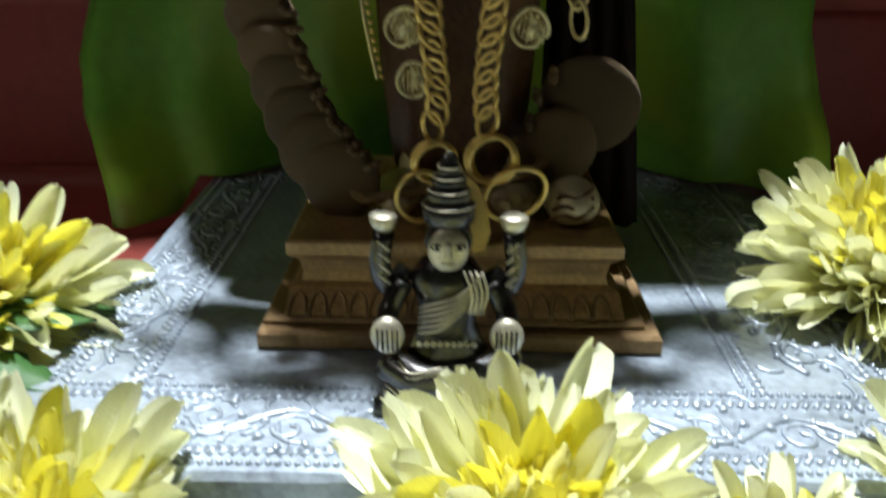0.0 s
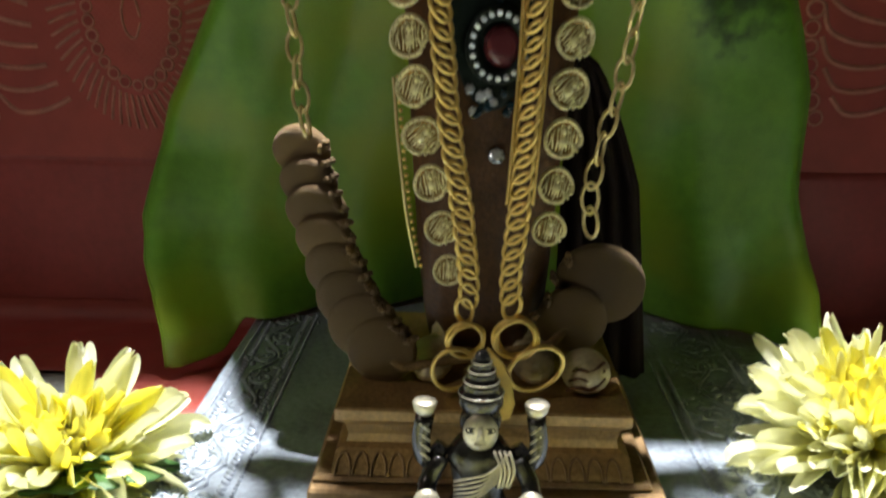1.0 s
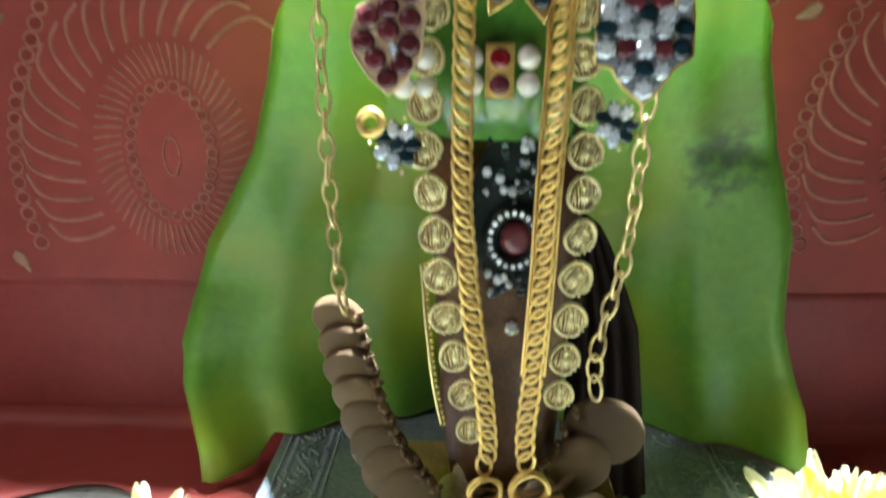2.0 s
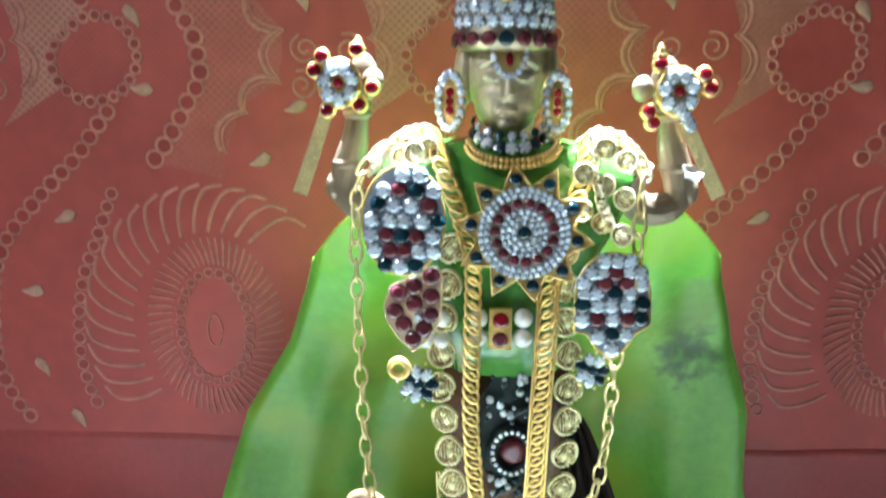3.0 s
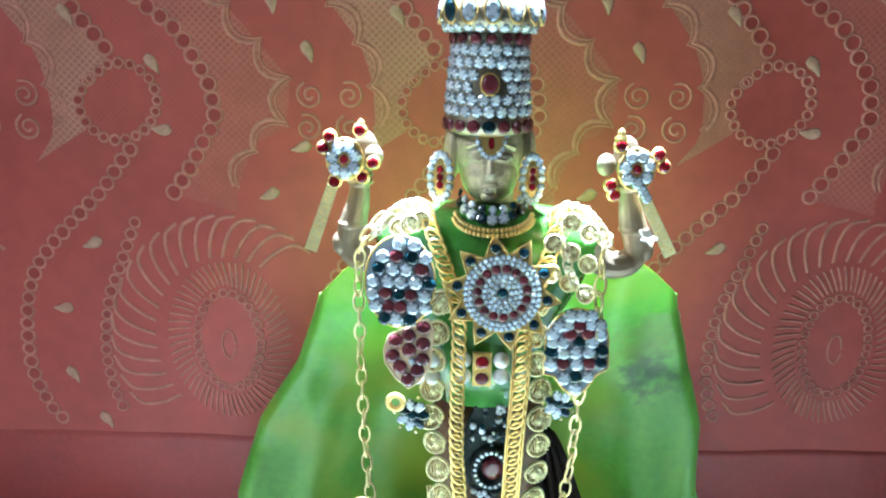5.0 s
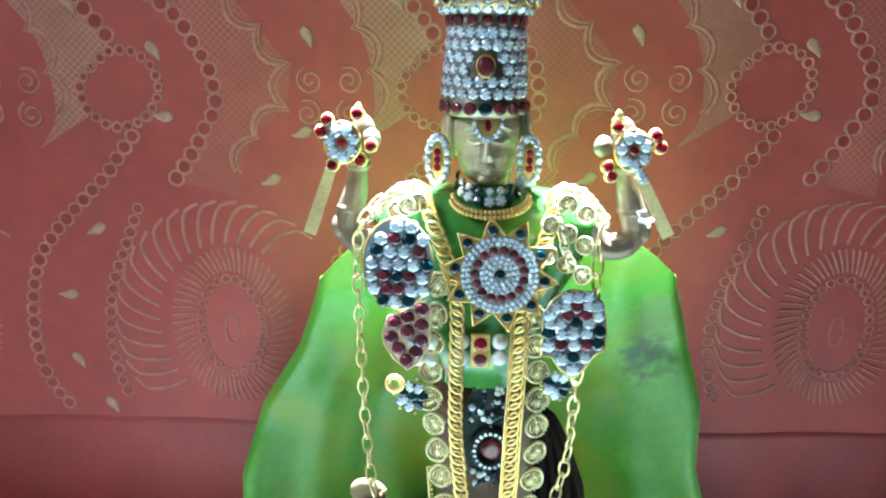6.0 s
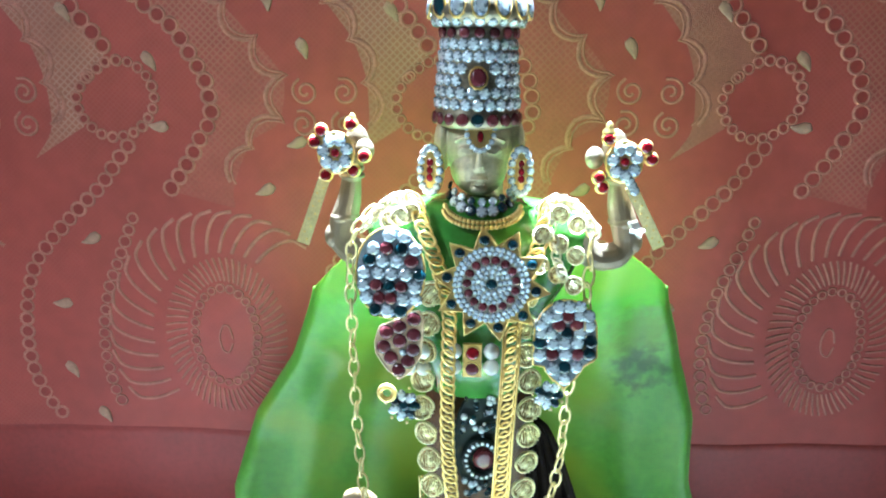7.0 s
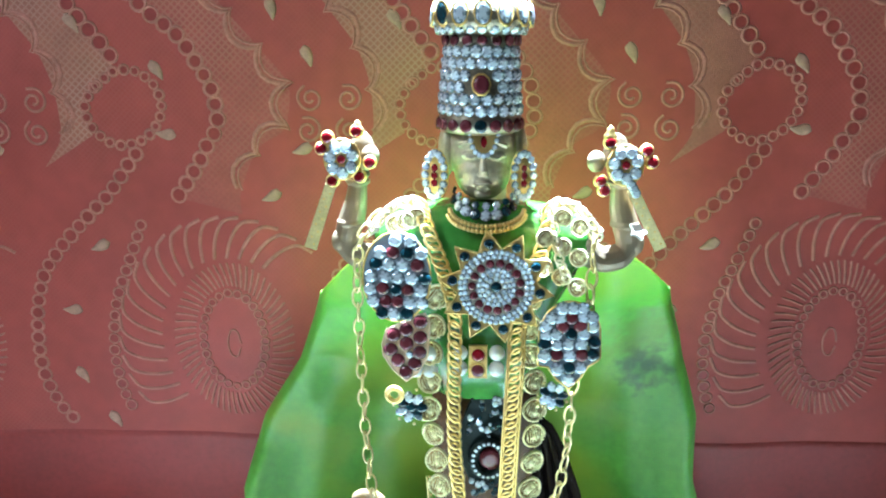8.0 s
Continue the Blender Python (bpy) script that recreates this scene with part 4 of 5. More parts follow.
def round_brooch():
    rows = ((16.5, (("c", -0.5), ("c", 6.2))), (11.0, (("c", -7.5), ("g", -1.6), ("e", 5.0), ("c", 11.0))), (5.5, (("e", -9.5), ("c", -3.2), ("c", 3.2), ("g", 9.6))), (0.0, (("c", -11.4), ("c", -5.2), ("c", 0.6), ("c", 7.0), ("e", 13.0))), (-5.8, (("c", -12.0), ("g", -6.0), ("e", -0.4), ("g", 5.4), ("c", 11.4))), (-11.4, (("c", -10.4), ("g", -4.6), ("g", 0.8), ("c", 6.4), ("c", 11.6))), (-16.8, (("e", -6.4), ("c", -0.8), ("e", 5.0))))
    brooch("round_brooch", (-0.0392, -0.0080, 0.2315), (-0.12, -1, 0.10), [(0.0155 * math.cos(2 * math.pi * k / 36), 0.0203 * math.sin(2 * math.pi * k / 36)) for k in range(36)], rows, "oval brooch packed with clear, red and teal stones", FACET)


def arched_brooch():
    arch = [(0.0143 * math.cos(math.pi * k / 18), 0.0040 + 0.0160 * math.sin(math.pi * k / 18)) for k in range(19)]
    outline = arch + [(-0.0146, -0.0095), (-0.0098, -0.0105), (-0.0062, -0.0160), (0.0, -0.0212), (0.0056, -0.0160), (0.0088, -0.0110), (0.0130, -0.0085), (0.0146, -0.0070)]
    rows = ((16.6, (("c", -3.6), ("c", 1.4), ("c", 6.2))), (12.4, (("c", -8.6), ("c", -4.2), ("g", 0.8), ("c", 5.6), ("c", 10.0))), (8.4, (("c", -11.2), ("g", -3.4), ("g", 4.6), ("c", 10.6))), (4.8, (("c", -11.0), ("c", -6.6), ("e", 0.6), ("c", 6.6))), (0.2, (("e", -11.6), ("c", -6.0), ("c", -0.4), ("c", 5.4), ("e", 11.4))), (-5.2, (("c", -11.8), ("g", -6.0), ("c", 0.0), ("g", 5.6), ("e", 11.0))), (-11.2, (("c", -5.6), ("e", -0.4), ("c", 5.2))), (-16.6, (("c", -0.2),)))
    brooch("oval_brooch", (0.0390, -0.0070, 0.2000), (0.12, -1, 0.10), outline, rows, "arched brooch packed with clear, blue and red stones", FACET)


round_brooch()
arched_brooch()


def heart_pendant():
    c = (-0.0352, -0.0075, 0.1968)
    out = [(0.0, -0.0155), (0.0050, -0.0115), (0.0096, -0.0040), (0.0104, 0.0040), (0.0108, 0.0130), (0.0085, 0.0172), (0.0040, 0.0164), (0.0010, 0.0135), (-0.0040, 0.0118), (-0.0090, 0.0092), (-0.0112, 0.0020), (-0.0106, -0.0034), (-0.0060, -0.0102)]
    t, m, nrm = setting("heart_pendant", c, (-0.08, -1, 0.05), out, 0.0020, "rose gold leaf-shaped pendant set with round dark red stones", "pendant", ROSE_GOLD)
    edge = [m @ Vector((x, y, 0.0020)) for x, y in out]
    part("rim", Geo().tube([p for a, b in zip(edge, edge[1:] + edge[:1]) for p in (a, a.lerp(b, 0.5))], 0.0005, 6, loop=True), ROSE_GOLD, t)
    for x, y in ((6.5, 13.4), (0.0, 9.4), (-5.8, 6.8), (6.5, 6.0), (0.2, 2.9), (-7.2, -0.2), (6.2, -1.2), (-3.8, -5.3), (4.0, -6.6), (-0.2, -11.0)):
        gem(t, "g", m @ Vector((x / 1000, y / 1000, 0.0022)), nrm, 0.0033)
    gem(t, "c", m @ Vector((0.0016, -0.0024, 0.0022)), nrm, 0.0017)


heart_pendant()


def belt():
    c = (-0.0022, -0.0010, 0.1880)
    t, m, nrm = setting("belt_buckle", c, (0, -1, 0), [(-0.0044, -0.0082), (0.0044, -0.0082), (0.0044, 0.0082), (-0.0044, 0.0082)], 0.0018, "gold buckle with two red stones and white pearls", "buckle", GOLD)
    for y in (-0.0039, 0.0039):
        gem(t, "r" if y > 0 else "g", m @ Vector((0, y, 0.002)), nrm, 0.0033, 1.0, True)
    ball = Geo().ball((0, 0, 0), 0.0038, 16, 10).mesh("pearl", PEARL)
    for x, z in ((0.0089, 0.0040), (0.0089, -0.0040), (-0.0085, 0.0038), (-0.0085, -0.0040), (-0.0225, 0.0036), (-0.0225, -0.0052), (-0.0295, -0.0050)):
        ob = part("pearl", ball, None, t)
        ob.matrix_basis = Matrix.Translation((c[0] + x, c[1] + 0.0005, c[2] + z))


belt()


def ring_charm():
    t = thing("ring_charm", (-0.0414, -0.006, 0.1725), "small thick gold ring hanging on the chest", "ring")
    ob = part("ring_band", Geo().tube([(0.0034 * math.cos(a), 0, 0.0034 * math.sin(a)) for a in [2 * math.pi * k / 24 for k in range(24)]], 0.0014, 10, loop=True), GOLD, t)
    ob.matrix_basis = pose(-0.0414, -0.006, 0.1725, 0, 0, -8)


ring_charm()


def dark_flower(c, r, label, n=7):
    t, m, nrm = setting("stone_flower", c, (-0.1 if c[0] < 0 else 0.1, -1, 0.1), circle(r * 0.75, 14), 0.0012, label, "jewel", SILVER, 0, "stone flowers")
    for k in range(n):
        a = 2 * math.pi * k / n
        gem(t, "ce"[k % 3 == 0], m @ Vector((r * 0.6 * math.cos(a), r * 0.6 * math.sin(a), 0.0013)), nrm, 0.0022, 1.4, False, math.degrees(a) - 90)
        part("claw", Geo().ball(m @ Vector((r * 1.05 * math.cos(a + 0.4), r * 1.05 * math.sin(a + 0.4), 0.0006)), 0.0008, 7, 5), GOLD_DULL, t)
    gem(t, "e", m @ Vector((0, 0, 0.0016)), nrm, 0.0024)


dark_flower((-0.0335, -0.0035, 0.1655), 0.0082, "small dark silver flower with clear stones")
dark_flower((0.0335, -0.0035, 0.1725), 0.0070, "small dark silver flower with clear stones")


def belly_ornament():
    t = thing("belly_ornament", (0.003, 0.004, 0.115), "dark silver ornament with a stone ring and crystals", "ornament")
    part("backing", Geo().plate(facing((0.0025, 0.0085, 0.142), (0, -1, 0)), circle(0.0125, 24, 2.2), 0.0022), ENAMEL, t, smooth=False)
    c = Vector((0.0040, 0.0045, 0.1335))
    part("stone_ring", Geo().tube([c + Vector((0.0078 * math.cos(a), 0, 0.0092 * math.sin(a))) for a in [2 * math.pi * k / 24 for k in range(24)]], 0.0022, 8, loop=True), ENAMEL, t)
    for k in range(20):
        a = 2 * math.pi * k / 20
        gem(t, "c", c + Vector((0.0078 * math.cos(a), -0.0018, 0.0092 * math.sin(a))), (0, -1, -0.3), 0.0011)
    gem(t, "g", c + Vector((0.0012, 0.001, 0)), (0, -1, 0), 0.0058, 1.1)
    for k in range(34):
        x, z = random.uniform(-0.0095, 0.0100), random.uniform(0.1455, 0.1665)
        if abs(x) < 0.011 * (1 - 0.4 * (z - 0.1455) / 0.021):
            gem(t, "ceec"[k % 4], (0.002 + x, 0.0055 - random.uniform(0, 0.002), z), (random.uniform(-0.4, 0.4), -1, random.uniform(0, 0.5)), random.uniform(0.0009, 0.0019))
    for k in range(14):
        gem(t, "cee"[k % 3], (0.003 + random.uniform(-0.008, 0.007), 0.0050, random.uniform(0.1120, 0.1220)), (random.uniform(-0.4, 0.4), -1, 0.3), random.uniform(0.0010, 0.0019))
    gem(t, "c", (0.0045, 0.0065, 0.1010), (0, -1, 0.6), 0.0026)


belly_ornament()


def hand_jewels():
    k = 0.00027
    for s, c, rubies in ((-1, (-0.0662, 0.0160, 0.2808), ((25, 48), (47, -5), (29, -30), (-18, -38), (-36, 18), (-25, 37))), (1, (0.0645, 0.0160, 0.2790), ((-27, 38), (36, 25), (46, 5), (-40, -28), (-33, -44)))):
        t, m, nrm = setting("hand_jewel", c, (0.1 * s, -1, 0.05), circle(0.0088, 18, 1.12), 0.0020, "gold flower ornament with crystals and red studs", "jewel", GOLD, 0, "raised ornaments")
        for j in range(7):
            a = 2 * math.pi * j / 7 + 0.3
            gem(t, "c", m @ Vector((0.0055 * math.cos(a), 0.0062 * math.sin(a), 0.0022)), nrm, 0.0030)
        gem(t, "r", m @ Vector((0, 0, 0.0024)), nrm, 0.0021)
        if s > 0:
            for j in range(3):
                gem(t, "c", m @ Vector((0.003 + 0.0012 * j, -0.009 - 0.002 * j, 0.0018)), nrm, 0.0024)
        for x, z in rubies:
            p = Vector((c[0] + x * k, c[1] + 0.0005, c[2] + z * k))
            part("stud", Geo().ball(p, (0.0034, 0.0022, 0.0034), 12, 7), GOLD, t)
            gem(t, "r", p + Vector((0, -0.0020, 0)), (0, -1, 0), 0.0026)
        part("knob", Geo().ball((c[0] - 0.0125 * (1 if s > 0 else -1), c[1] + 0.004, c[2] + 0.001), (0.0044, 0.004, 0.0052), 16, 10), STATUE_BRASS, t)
        part("tip", Geo().lathe((c[0] + (0.0072 if s < 0 else -0.0072), c[1] + 0.001, c[2] + 0.0125), [(0.0028, -0.001), (0.0032, 0.001), (0.0015, 0.003), (0.0018, 0.0042), (0.0004, 0.0055)], 10), GOLD, t)
        # flat engraved strip that hangs from the ornament
        a, b = (Vector((-0.0725, 0.018, 0.2680)), Vector((-0.0835, 0.019, 0.2370))) if s < 0 else (Vector((0.0690, 0.018, 0.2675)), Vector((0.0855, 0.022, 0.2375)))
        u = (b - a).normalized()
        w = u.cross(Vector((0, 1, 0))).normalized() * 0.0026
        n = Vector((0, -0.0004, 0))
        tag = thing("gold_tag", tuple(b), "flat pale gold strip hanging from a raised ornament", "tag", "gold tags")
        part("strip", Geo().rings([[a - w + n, a + w + n, a + w - n, a - w - n], [b - w * 1.15 + n, b + w * 1.15 + n, b + w * 1.15 - n, b - w * 1.15 - n]]), GOLD_DULL, tag, smooth=False)
        dot = Geo().ball((0, 0, 0), (0.0006, 0.0003, 0.0006), 6, 4).mesh("dot", GOLD)
        for j in range(9):
            ob = part("dot", dot, None, tag)
            ob.matrix_basis = Matrix.Translation(a.lerp(b, 0.12 + 0.1 * j) + n * 1.2 + w * 0.4 * (-1) ** j)
    t = thing("elbow_charm", (0.0725, 0.017, 0.243), "silver charm hooked on the bent elbow, coloured white for its lamp glint", "charm")
    # white pearl finish stands in for the lamp's reflection on the silver
    part("charm_body", Geo().plate(facing((0.0725, 0.0165, 0.2470), (0.2, -0.7, 0.8), 20), [(0.0042 * (1 if k % 2 else 0.6) * math.cos(math.pi * k / 5), 0.0052 * (1 if k % 2 else 0.6) * math.sin(math.pi * k / 5)) for k in range(10)], 0.0016), PEARL, t, smooth=False)


hand_jewels()


# ---- small seated figure ----
def small_figure():
    d, l = Geo(), Geo()
    X, Y = 0.0005, -0.046
    d.box((X - 0.0125, Y - 0.008, 0.0), (X + 0.0135, Y + 0.010, 0.0040), 0.001)
    d.lathe((X, Y, 0), [(0.010, 0.003), (0.0110, 0.008), (0.0078, 0.014), (0.0060, 0.019), (0.0070, 0.026), (0.0080, 0.031), (0.0054, 0.0355), (0.0034, 0.037), (0.0034, 0.040)], 22, 1.0, 0.80)
    # tall ringed cap
    d.lathe((X, Y + 0.0005, 0), [(0.0046, 0.0440), (0.0053, 0.0455), (0.0053, 0.0490), (0.0041, 0.0499), (0.0045, 0.0508), (0.0041, 0.0523), (0.0031, 0.0530), (0.0035, 0.0540), (0.0031, 0.0553), (0.0021, 0.0558), (0.0026, 0.0566), (0.0022, 0.0576), (0.0016, 0.0580), (0.0019, 0.0590), (0.0012, 0.0603), (0.0003, 0.0610)], 24)
    d.ball((X, Y - 0.0005, 0.0405), (0.0050, 0.0046, 0.0062), 18, 12)
    l.ball((X, Y - 0.0038, 0.0392), (0.0042, 0.0020, 0.0056), 18, 12)
    l.tube([(X - 0.0014, Y - 0.0055, 0.0366), (X, Y - 0.0058, 0.0363), (X + 0.0014, Y - 0.0055, 0.0366)], 0.0004, 5)
    for z, r in ((0.0488, 0.0053), (0.0522, 0.0042), (0.0552, 0.0032), (0.0575, 0.0023)):
        l.tube([(X + r * math.cos(q), Y + 0.0005 + r * math.sin(q), z) for q in [2 * math.pi * k / 20 for k in range(20)]], 0.00022, 5, loop=True)
    l.tube([(X, Y - 0.0054, 0.0418), (X, Y - 0.0066, 0.0382)], [0.0005, 0.0010], 6)
    for s in (-1, 1):
        eye = [(X + s * (0.0022 + 0.0012 * math.cos(q)), Y - 0.0056 + 0.0006 * abs(math.cos(q) + 0.3 * s * s), 0.0405 + 0.0007 * math.sin(q)) for q in [2 * math.pi * k / 12 for k in range(12)]]
        d.tube(eye, 0.00026, 5, loop=True)
        d.ball((X + s * 0.0022, Y - 0.0055, 0.0405), (0.0005, 0.0004, 0.0004), 7, 5)
        l.tube([(X + s * (0.0008 + 0.0002 * k), Y - 0.0052 + 0.0002 * k, 0.0424 + 0.0004 * math.sin(k * 0.6)) for k in range(8)], 0.00025, 5)
        # raised arms with flat-topped buds
        d.tube(smoothline([(X + s * 0.0085, Y + 0.001, 0.0320), (X + s * 0.0125, Y, 0.0280), (X + s * 0.0140, Y - 0.001, 0.0340), (X + s * 0.0130, Y - 0.001, 0.0425)], 12), 0.0023, 10)
        l.lathe((X + s * 0.0131, Y - 0.001, 0.0425), [(0.0016, 0.0), (0.0026, 0.0016), (0.0030, 0.0034), (0.0027, 0.0040), (0.0010, 0.0042)], 14)
        for k in range(4):
            l.tube([(X + s * (0.0118 + 0.0006 * j), Y - 0.0030, 0.0300 + 0.0028 * k + 0.0006 * j) for j in range(5)], 0.00035, 5)
        # lower hands and bracelets
        d.tube(smoothline([(X + s * 0.0090, Y - 0.001, 0.0300), (X + s * 0.0120, Y - 0.003, 0.0240), (X + s * 0.0125, Y - 0.007, 0.0215)], 10), 0.0024, 10)
        l.ball((X + s * 0.0122, Y - 0.0082, 0.0195), (0.0036, 0.0025, 0.0048), 14, 9)
        for k in range(5):
            d.tube([(X + s * (0.0100 + 0.0010 * k), Y - 0.0110, 0.0170), (X + s * (0.0100 + 0.0010 * k), Y - 0.0110, 0.0225)], 0.00025, 5)
    # folded knees and drapery ridges
    d.tube(smoothline([(X - 0.012, Y - 0.003, 0.009), (X - 0.004, Y - 0.009, 0.0075), (X + 0.008, Y - 0.006, 0.0085), (X + 0.013, Y - 0.001, 0.0100)], 16), 0.0048, 12)
    d.tube(smoothline([(X - 0.006, Y - 0.008, 0.010), (X - 0.006, Y - 0.0105, 0.004), (X - 0.004, Y - 0.012, 0.0015)], 8), 0.0030, 10)
    for k in range(7):
        l.tube(smoothline([(X - 0.0135 + 0.0006 * k, Y - 0.0078, 0.0045 + 0.0013 * k), (X - 0.0075, Y - 0.0132 + 0.0003 * k, 0.0035 + 0.0013 * k), (X - 0.0010, Y - 0.0118, 0.0065 + 0.0011 * k)], 10), 0.0004, 5)
    for k in range(6):
        l.tube(smoothline([(X + 0.0070 - 0.0004 * k, Y - 0.0058, 0.0345 - 0.0016 * k), (X + 0.0022 - 0.0007 * k, Y - 0.0077, 0.0295 - 0.0017 * k), (X - 0.0060, Y - 0.0060, 0.0255 - 0.0013 * k)], 10), 0.00034, 5)
    for k in range(4):
        l.tube(smoothline([(X + 0.0032 + 0.0012 * k, Y - 0.0060, 0.0350), (X + 0.0050 + 0.0010 * k, Y - 0.0072, 0.0300), (X + 0.0045 + 0.0008 * k, Y - 0.0068, 0.0245)], 8), 0.0004, 5)
    for k in range(9):
        l.ball((X - 0.0056 + 0.0014 * k, Y - 0.0075, 0.0168), (0.0007, 0.0006, 0.0008), 7, 5)
    for k in range(6):
        l.tube([(X - 0.0068 + 0.0010 * k, Y - 0.0148, 0.0006), (X - 0.0062 + 0.0008 * k, Y - 0.0142, 0.0045)], 0.0004, 5)
    me = bpy.data.meshes.new("seated_figurine")
    n = len(d.v)
    me.from_pydata([(X + (x - X) * 1.12, y, z) for x, y, z in d.v + l.v], [], d.f + [tuple(i + n for i in f) for f in l.f])
    me.materials.append(SILVER)
    me.materials.append(SILVER_LIGHT)
    me.polygons.foreach_set("material_index", [0] * len(d.f) + [1] * len(l.f))
    me.shade_smooth()
    tagged(new("seated_figurine", me), "small blackened silver seated figurine with ringed cap", "figurine")


small_figure()


# ---- flowers ----
def petal_mesh(width, curl, cup, seed, mat):
    """A spoon-shaped petal: grooved, cupped, with an uneven and sometimes notched tip."""
    rng = random.Random(seed)
    rows, steps = [], (0, 0.12, 0.28, 0.46, 0.62, 0.76, 0.86, 0.93, 0.975, 1.0)
    notch, lean = rng.choice((0, 0, 0.03, 0.05)), rng.uniform(-0.05, 0.05)
    for v in steps:
        tip = math.sqrt(max(0.03, 1 - max(0, (v - 0.66) / 0.345) ** 2))
        w = width * (0.40 + 0.60 * min(1, v / 0.60) ** 0.9) * tip
        bend = curl * v * v + 0.04 * math.sin(4 * v + seed)
        row = []
        for i in range(7):
            u = -1 + i / 3
            groove = 0.10 * width * math.cos(u * 3.1 * math.pi)
            row.append((w * u + lean * v * v + 0.02 * math.sin(5 * v + seed), v - (notch * max(0, 1 - abs(u) * 2) if v > 0.95 else 0) + (rng.uniform(-0.02, 0.02) if v > 0.9 else 0), bend + cup * w * u * u * 1.3 + groove * tip + rng.uniform(-0.006, 0.006)))
        rows.append(row)
    return Geo().rings(rows, closed=False).mesh("petal", mat)


PETALS = [petal_mesh(0.074 + 0.016 * (k % 3), 0.06 + 0.11 * (k % 4), 0.7 + 0.45 * (k % 3), k, PETAL) for k in range(12)]
PETALS_CORE = [petal_mesh(0.078 + 0.016 * (k % 3), 0.12 + 0.12 * (k % 4), 0.8 + 0.45 * (k % 3), k + 20, PETAL_CORE) for k in range(9)]


def flower(c, axis, R, n, seed, label, ragged=0.18, core=0.50, low=-6):
    rng = random.Random(seed)
    t = thing("chrysanthemum", (c[0], c[1], c[2] - 0.2 * R), label, "flower", "yellow chrysanthemums")
    base = Vector(axis).to_track_quat("Z", "Y").to_matrix().to_4x4()
    part("calyx", Geo().ball(Vector(c) - Vector(axis).normalized() * 0.10 * R, (0.24 * R, 0.24 * R, 0.16 * R), 12, 8), LEAF, t)
    for i in range(n):
        f = i / (n - 1)
        elev = low + (88 - low) * f ** 1.1 + rng.uniform(-14, 14)
        az = 137.508 * i + rng.uniform(-9, 9)
        length = R * (1.02 - 0.50 * f) * rng.uniform(1 - ragged, 1 + 0.5 * ragged)
        m = Matrix.Translation(c) @ base @ Matrix.Rotation(radians(az), 4, "Z") @ Matrix.Rotation(radians(elev), 4, "X") @ Matrix.Translation((0, 0.05 * R, 0)) @ Matrix.Rotation(radians(rng.uniform(-30, 30)), 4, "Y")
        ob = part("petal", PETALS_CORE[rng.randrange(9)] if f > core + rng.uniform(-0.12, 0.12) else PETALS[rng.randrange(12)], None, t)
        ob.matrix_basis = m @ Matrix.Diagonal((length * rng.uniform(0.9, 1.25), length, length, 1))
    return t


flower((0.0160, -0.0960, -0.0095), (0.05, -0.16, 1), 0.0415, 250, 3, "pale yellow chrysanthemum in full bloom against the plank", 0.30, low=6)
flower((-0.0810, -0.0960, -0.0125), (-0.1, -0.2, 1), 0.0385, 250, 5, "pale yellow chrysanthemum beside the plank front")
flower((-0.1310, -0.0170, 0.0020), (0.40, -0.35, 0.8), 0.0400, 190, 8, "loose pale yellow chrysanthemum with long ragged petals", 0.4)
flower((0.1310, 0.0040, 0.0070), (-0.18, -0.30, 0.90), 0.0415, 290, 11, "dense pale yellow chrysanthemum lying on the plank")
flower((0.0640, -0.1020, -0.0080), (0.1, -0.2, 1), 0.0270, 110, 14, "small pale yellow chrysanthemum on the table")
flower((0.1120, -0.0860, -0.0050), (0.1, -0.2, 1), 0.0290, 110, 17, "small pale yellow chrysanthemum by the plank front")


def leaf(c, heading, length, pitch, seed):
    t = thing("leaf", c, "dark green serrated leaf lying under a flower", "leaf", "flower leaves")
    rows = []
    for j in range(13):
        v = j / 12
        w = 0.30 * math.sin(math.pi * (0.06 + 0.92 * v)) ** 0.8 * (1 + 0.16 * math.sin(v * 26))
        rows.append([(w * u, v, 0.16 * abs(u) * w + 0.12 * math.sin(v * 2.6 + seed)) for u in (-1, -0.5, 0, 0.5, 1)])
    ob = part("blade", Geo().rings(rows, closed=False).mesh("blade", LEAF), None, t)
    m = Matrix.Translation(c) @ Matrix.Rotation(radians(heading), 4, "Z") @ Matrix.Rotation(radians(pitch), 4, "X") @ Matrix.Scale(length, 4)
    ob.matrix_basis = m
    s = ob.modifiers.new("thickness", "SOLIDIFY")
    s.thickness = 0.012
    ob = part("midrib", Geo().tube([(0, v / 8, 0.015 + 0.12 * math.sin(v / 8 * 2.6 + seed)) for v in range(9)], 0.012, 6).mesh("midrib", LEAF), None, t)
    ob.matrix_basis = m


leaf((-0.135, -0.035, 0.002), -65, 0.045, 4, 1)
leaf((-0.130, -0.048, 0.002), -95, 0.036, 2, 2)


# ---- woven pattern on the red cloth ----
def on_cloth(x, z, lift=0.0):
    return Vector((x, cloth_y(x, z) - lift, z))


def ribbon(g, path, w, loop=False):
    """A flat raised line of thread along points of the cloth's plane, soft at both sides."""
    rows = []
    for i, p in enumerate(path):
        a, b = (path[i - 1], path[(i + 1) % len(path)]) if loop else (path[max(0, i - 1)], path[min(len(path) - 1, i + 1)])
        d = (b - a).normalized()
        n = Vector((d.z, 0, -d.x))
        rows.append([on_cloth((p + n * w * k).x, (p + n * w * k).z, h) for k, h in ((-1, 0.0001), (-0.55, 0.0010), (0.55, 0.0010), (1, 0.0001))])
    g.rings(rows, closed=False, loop=loop)


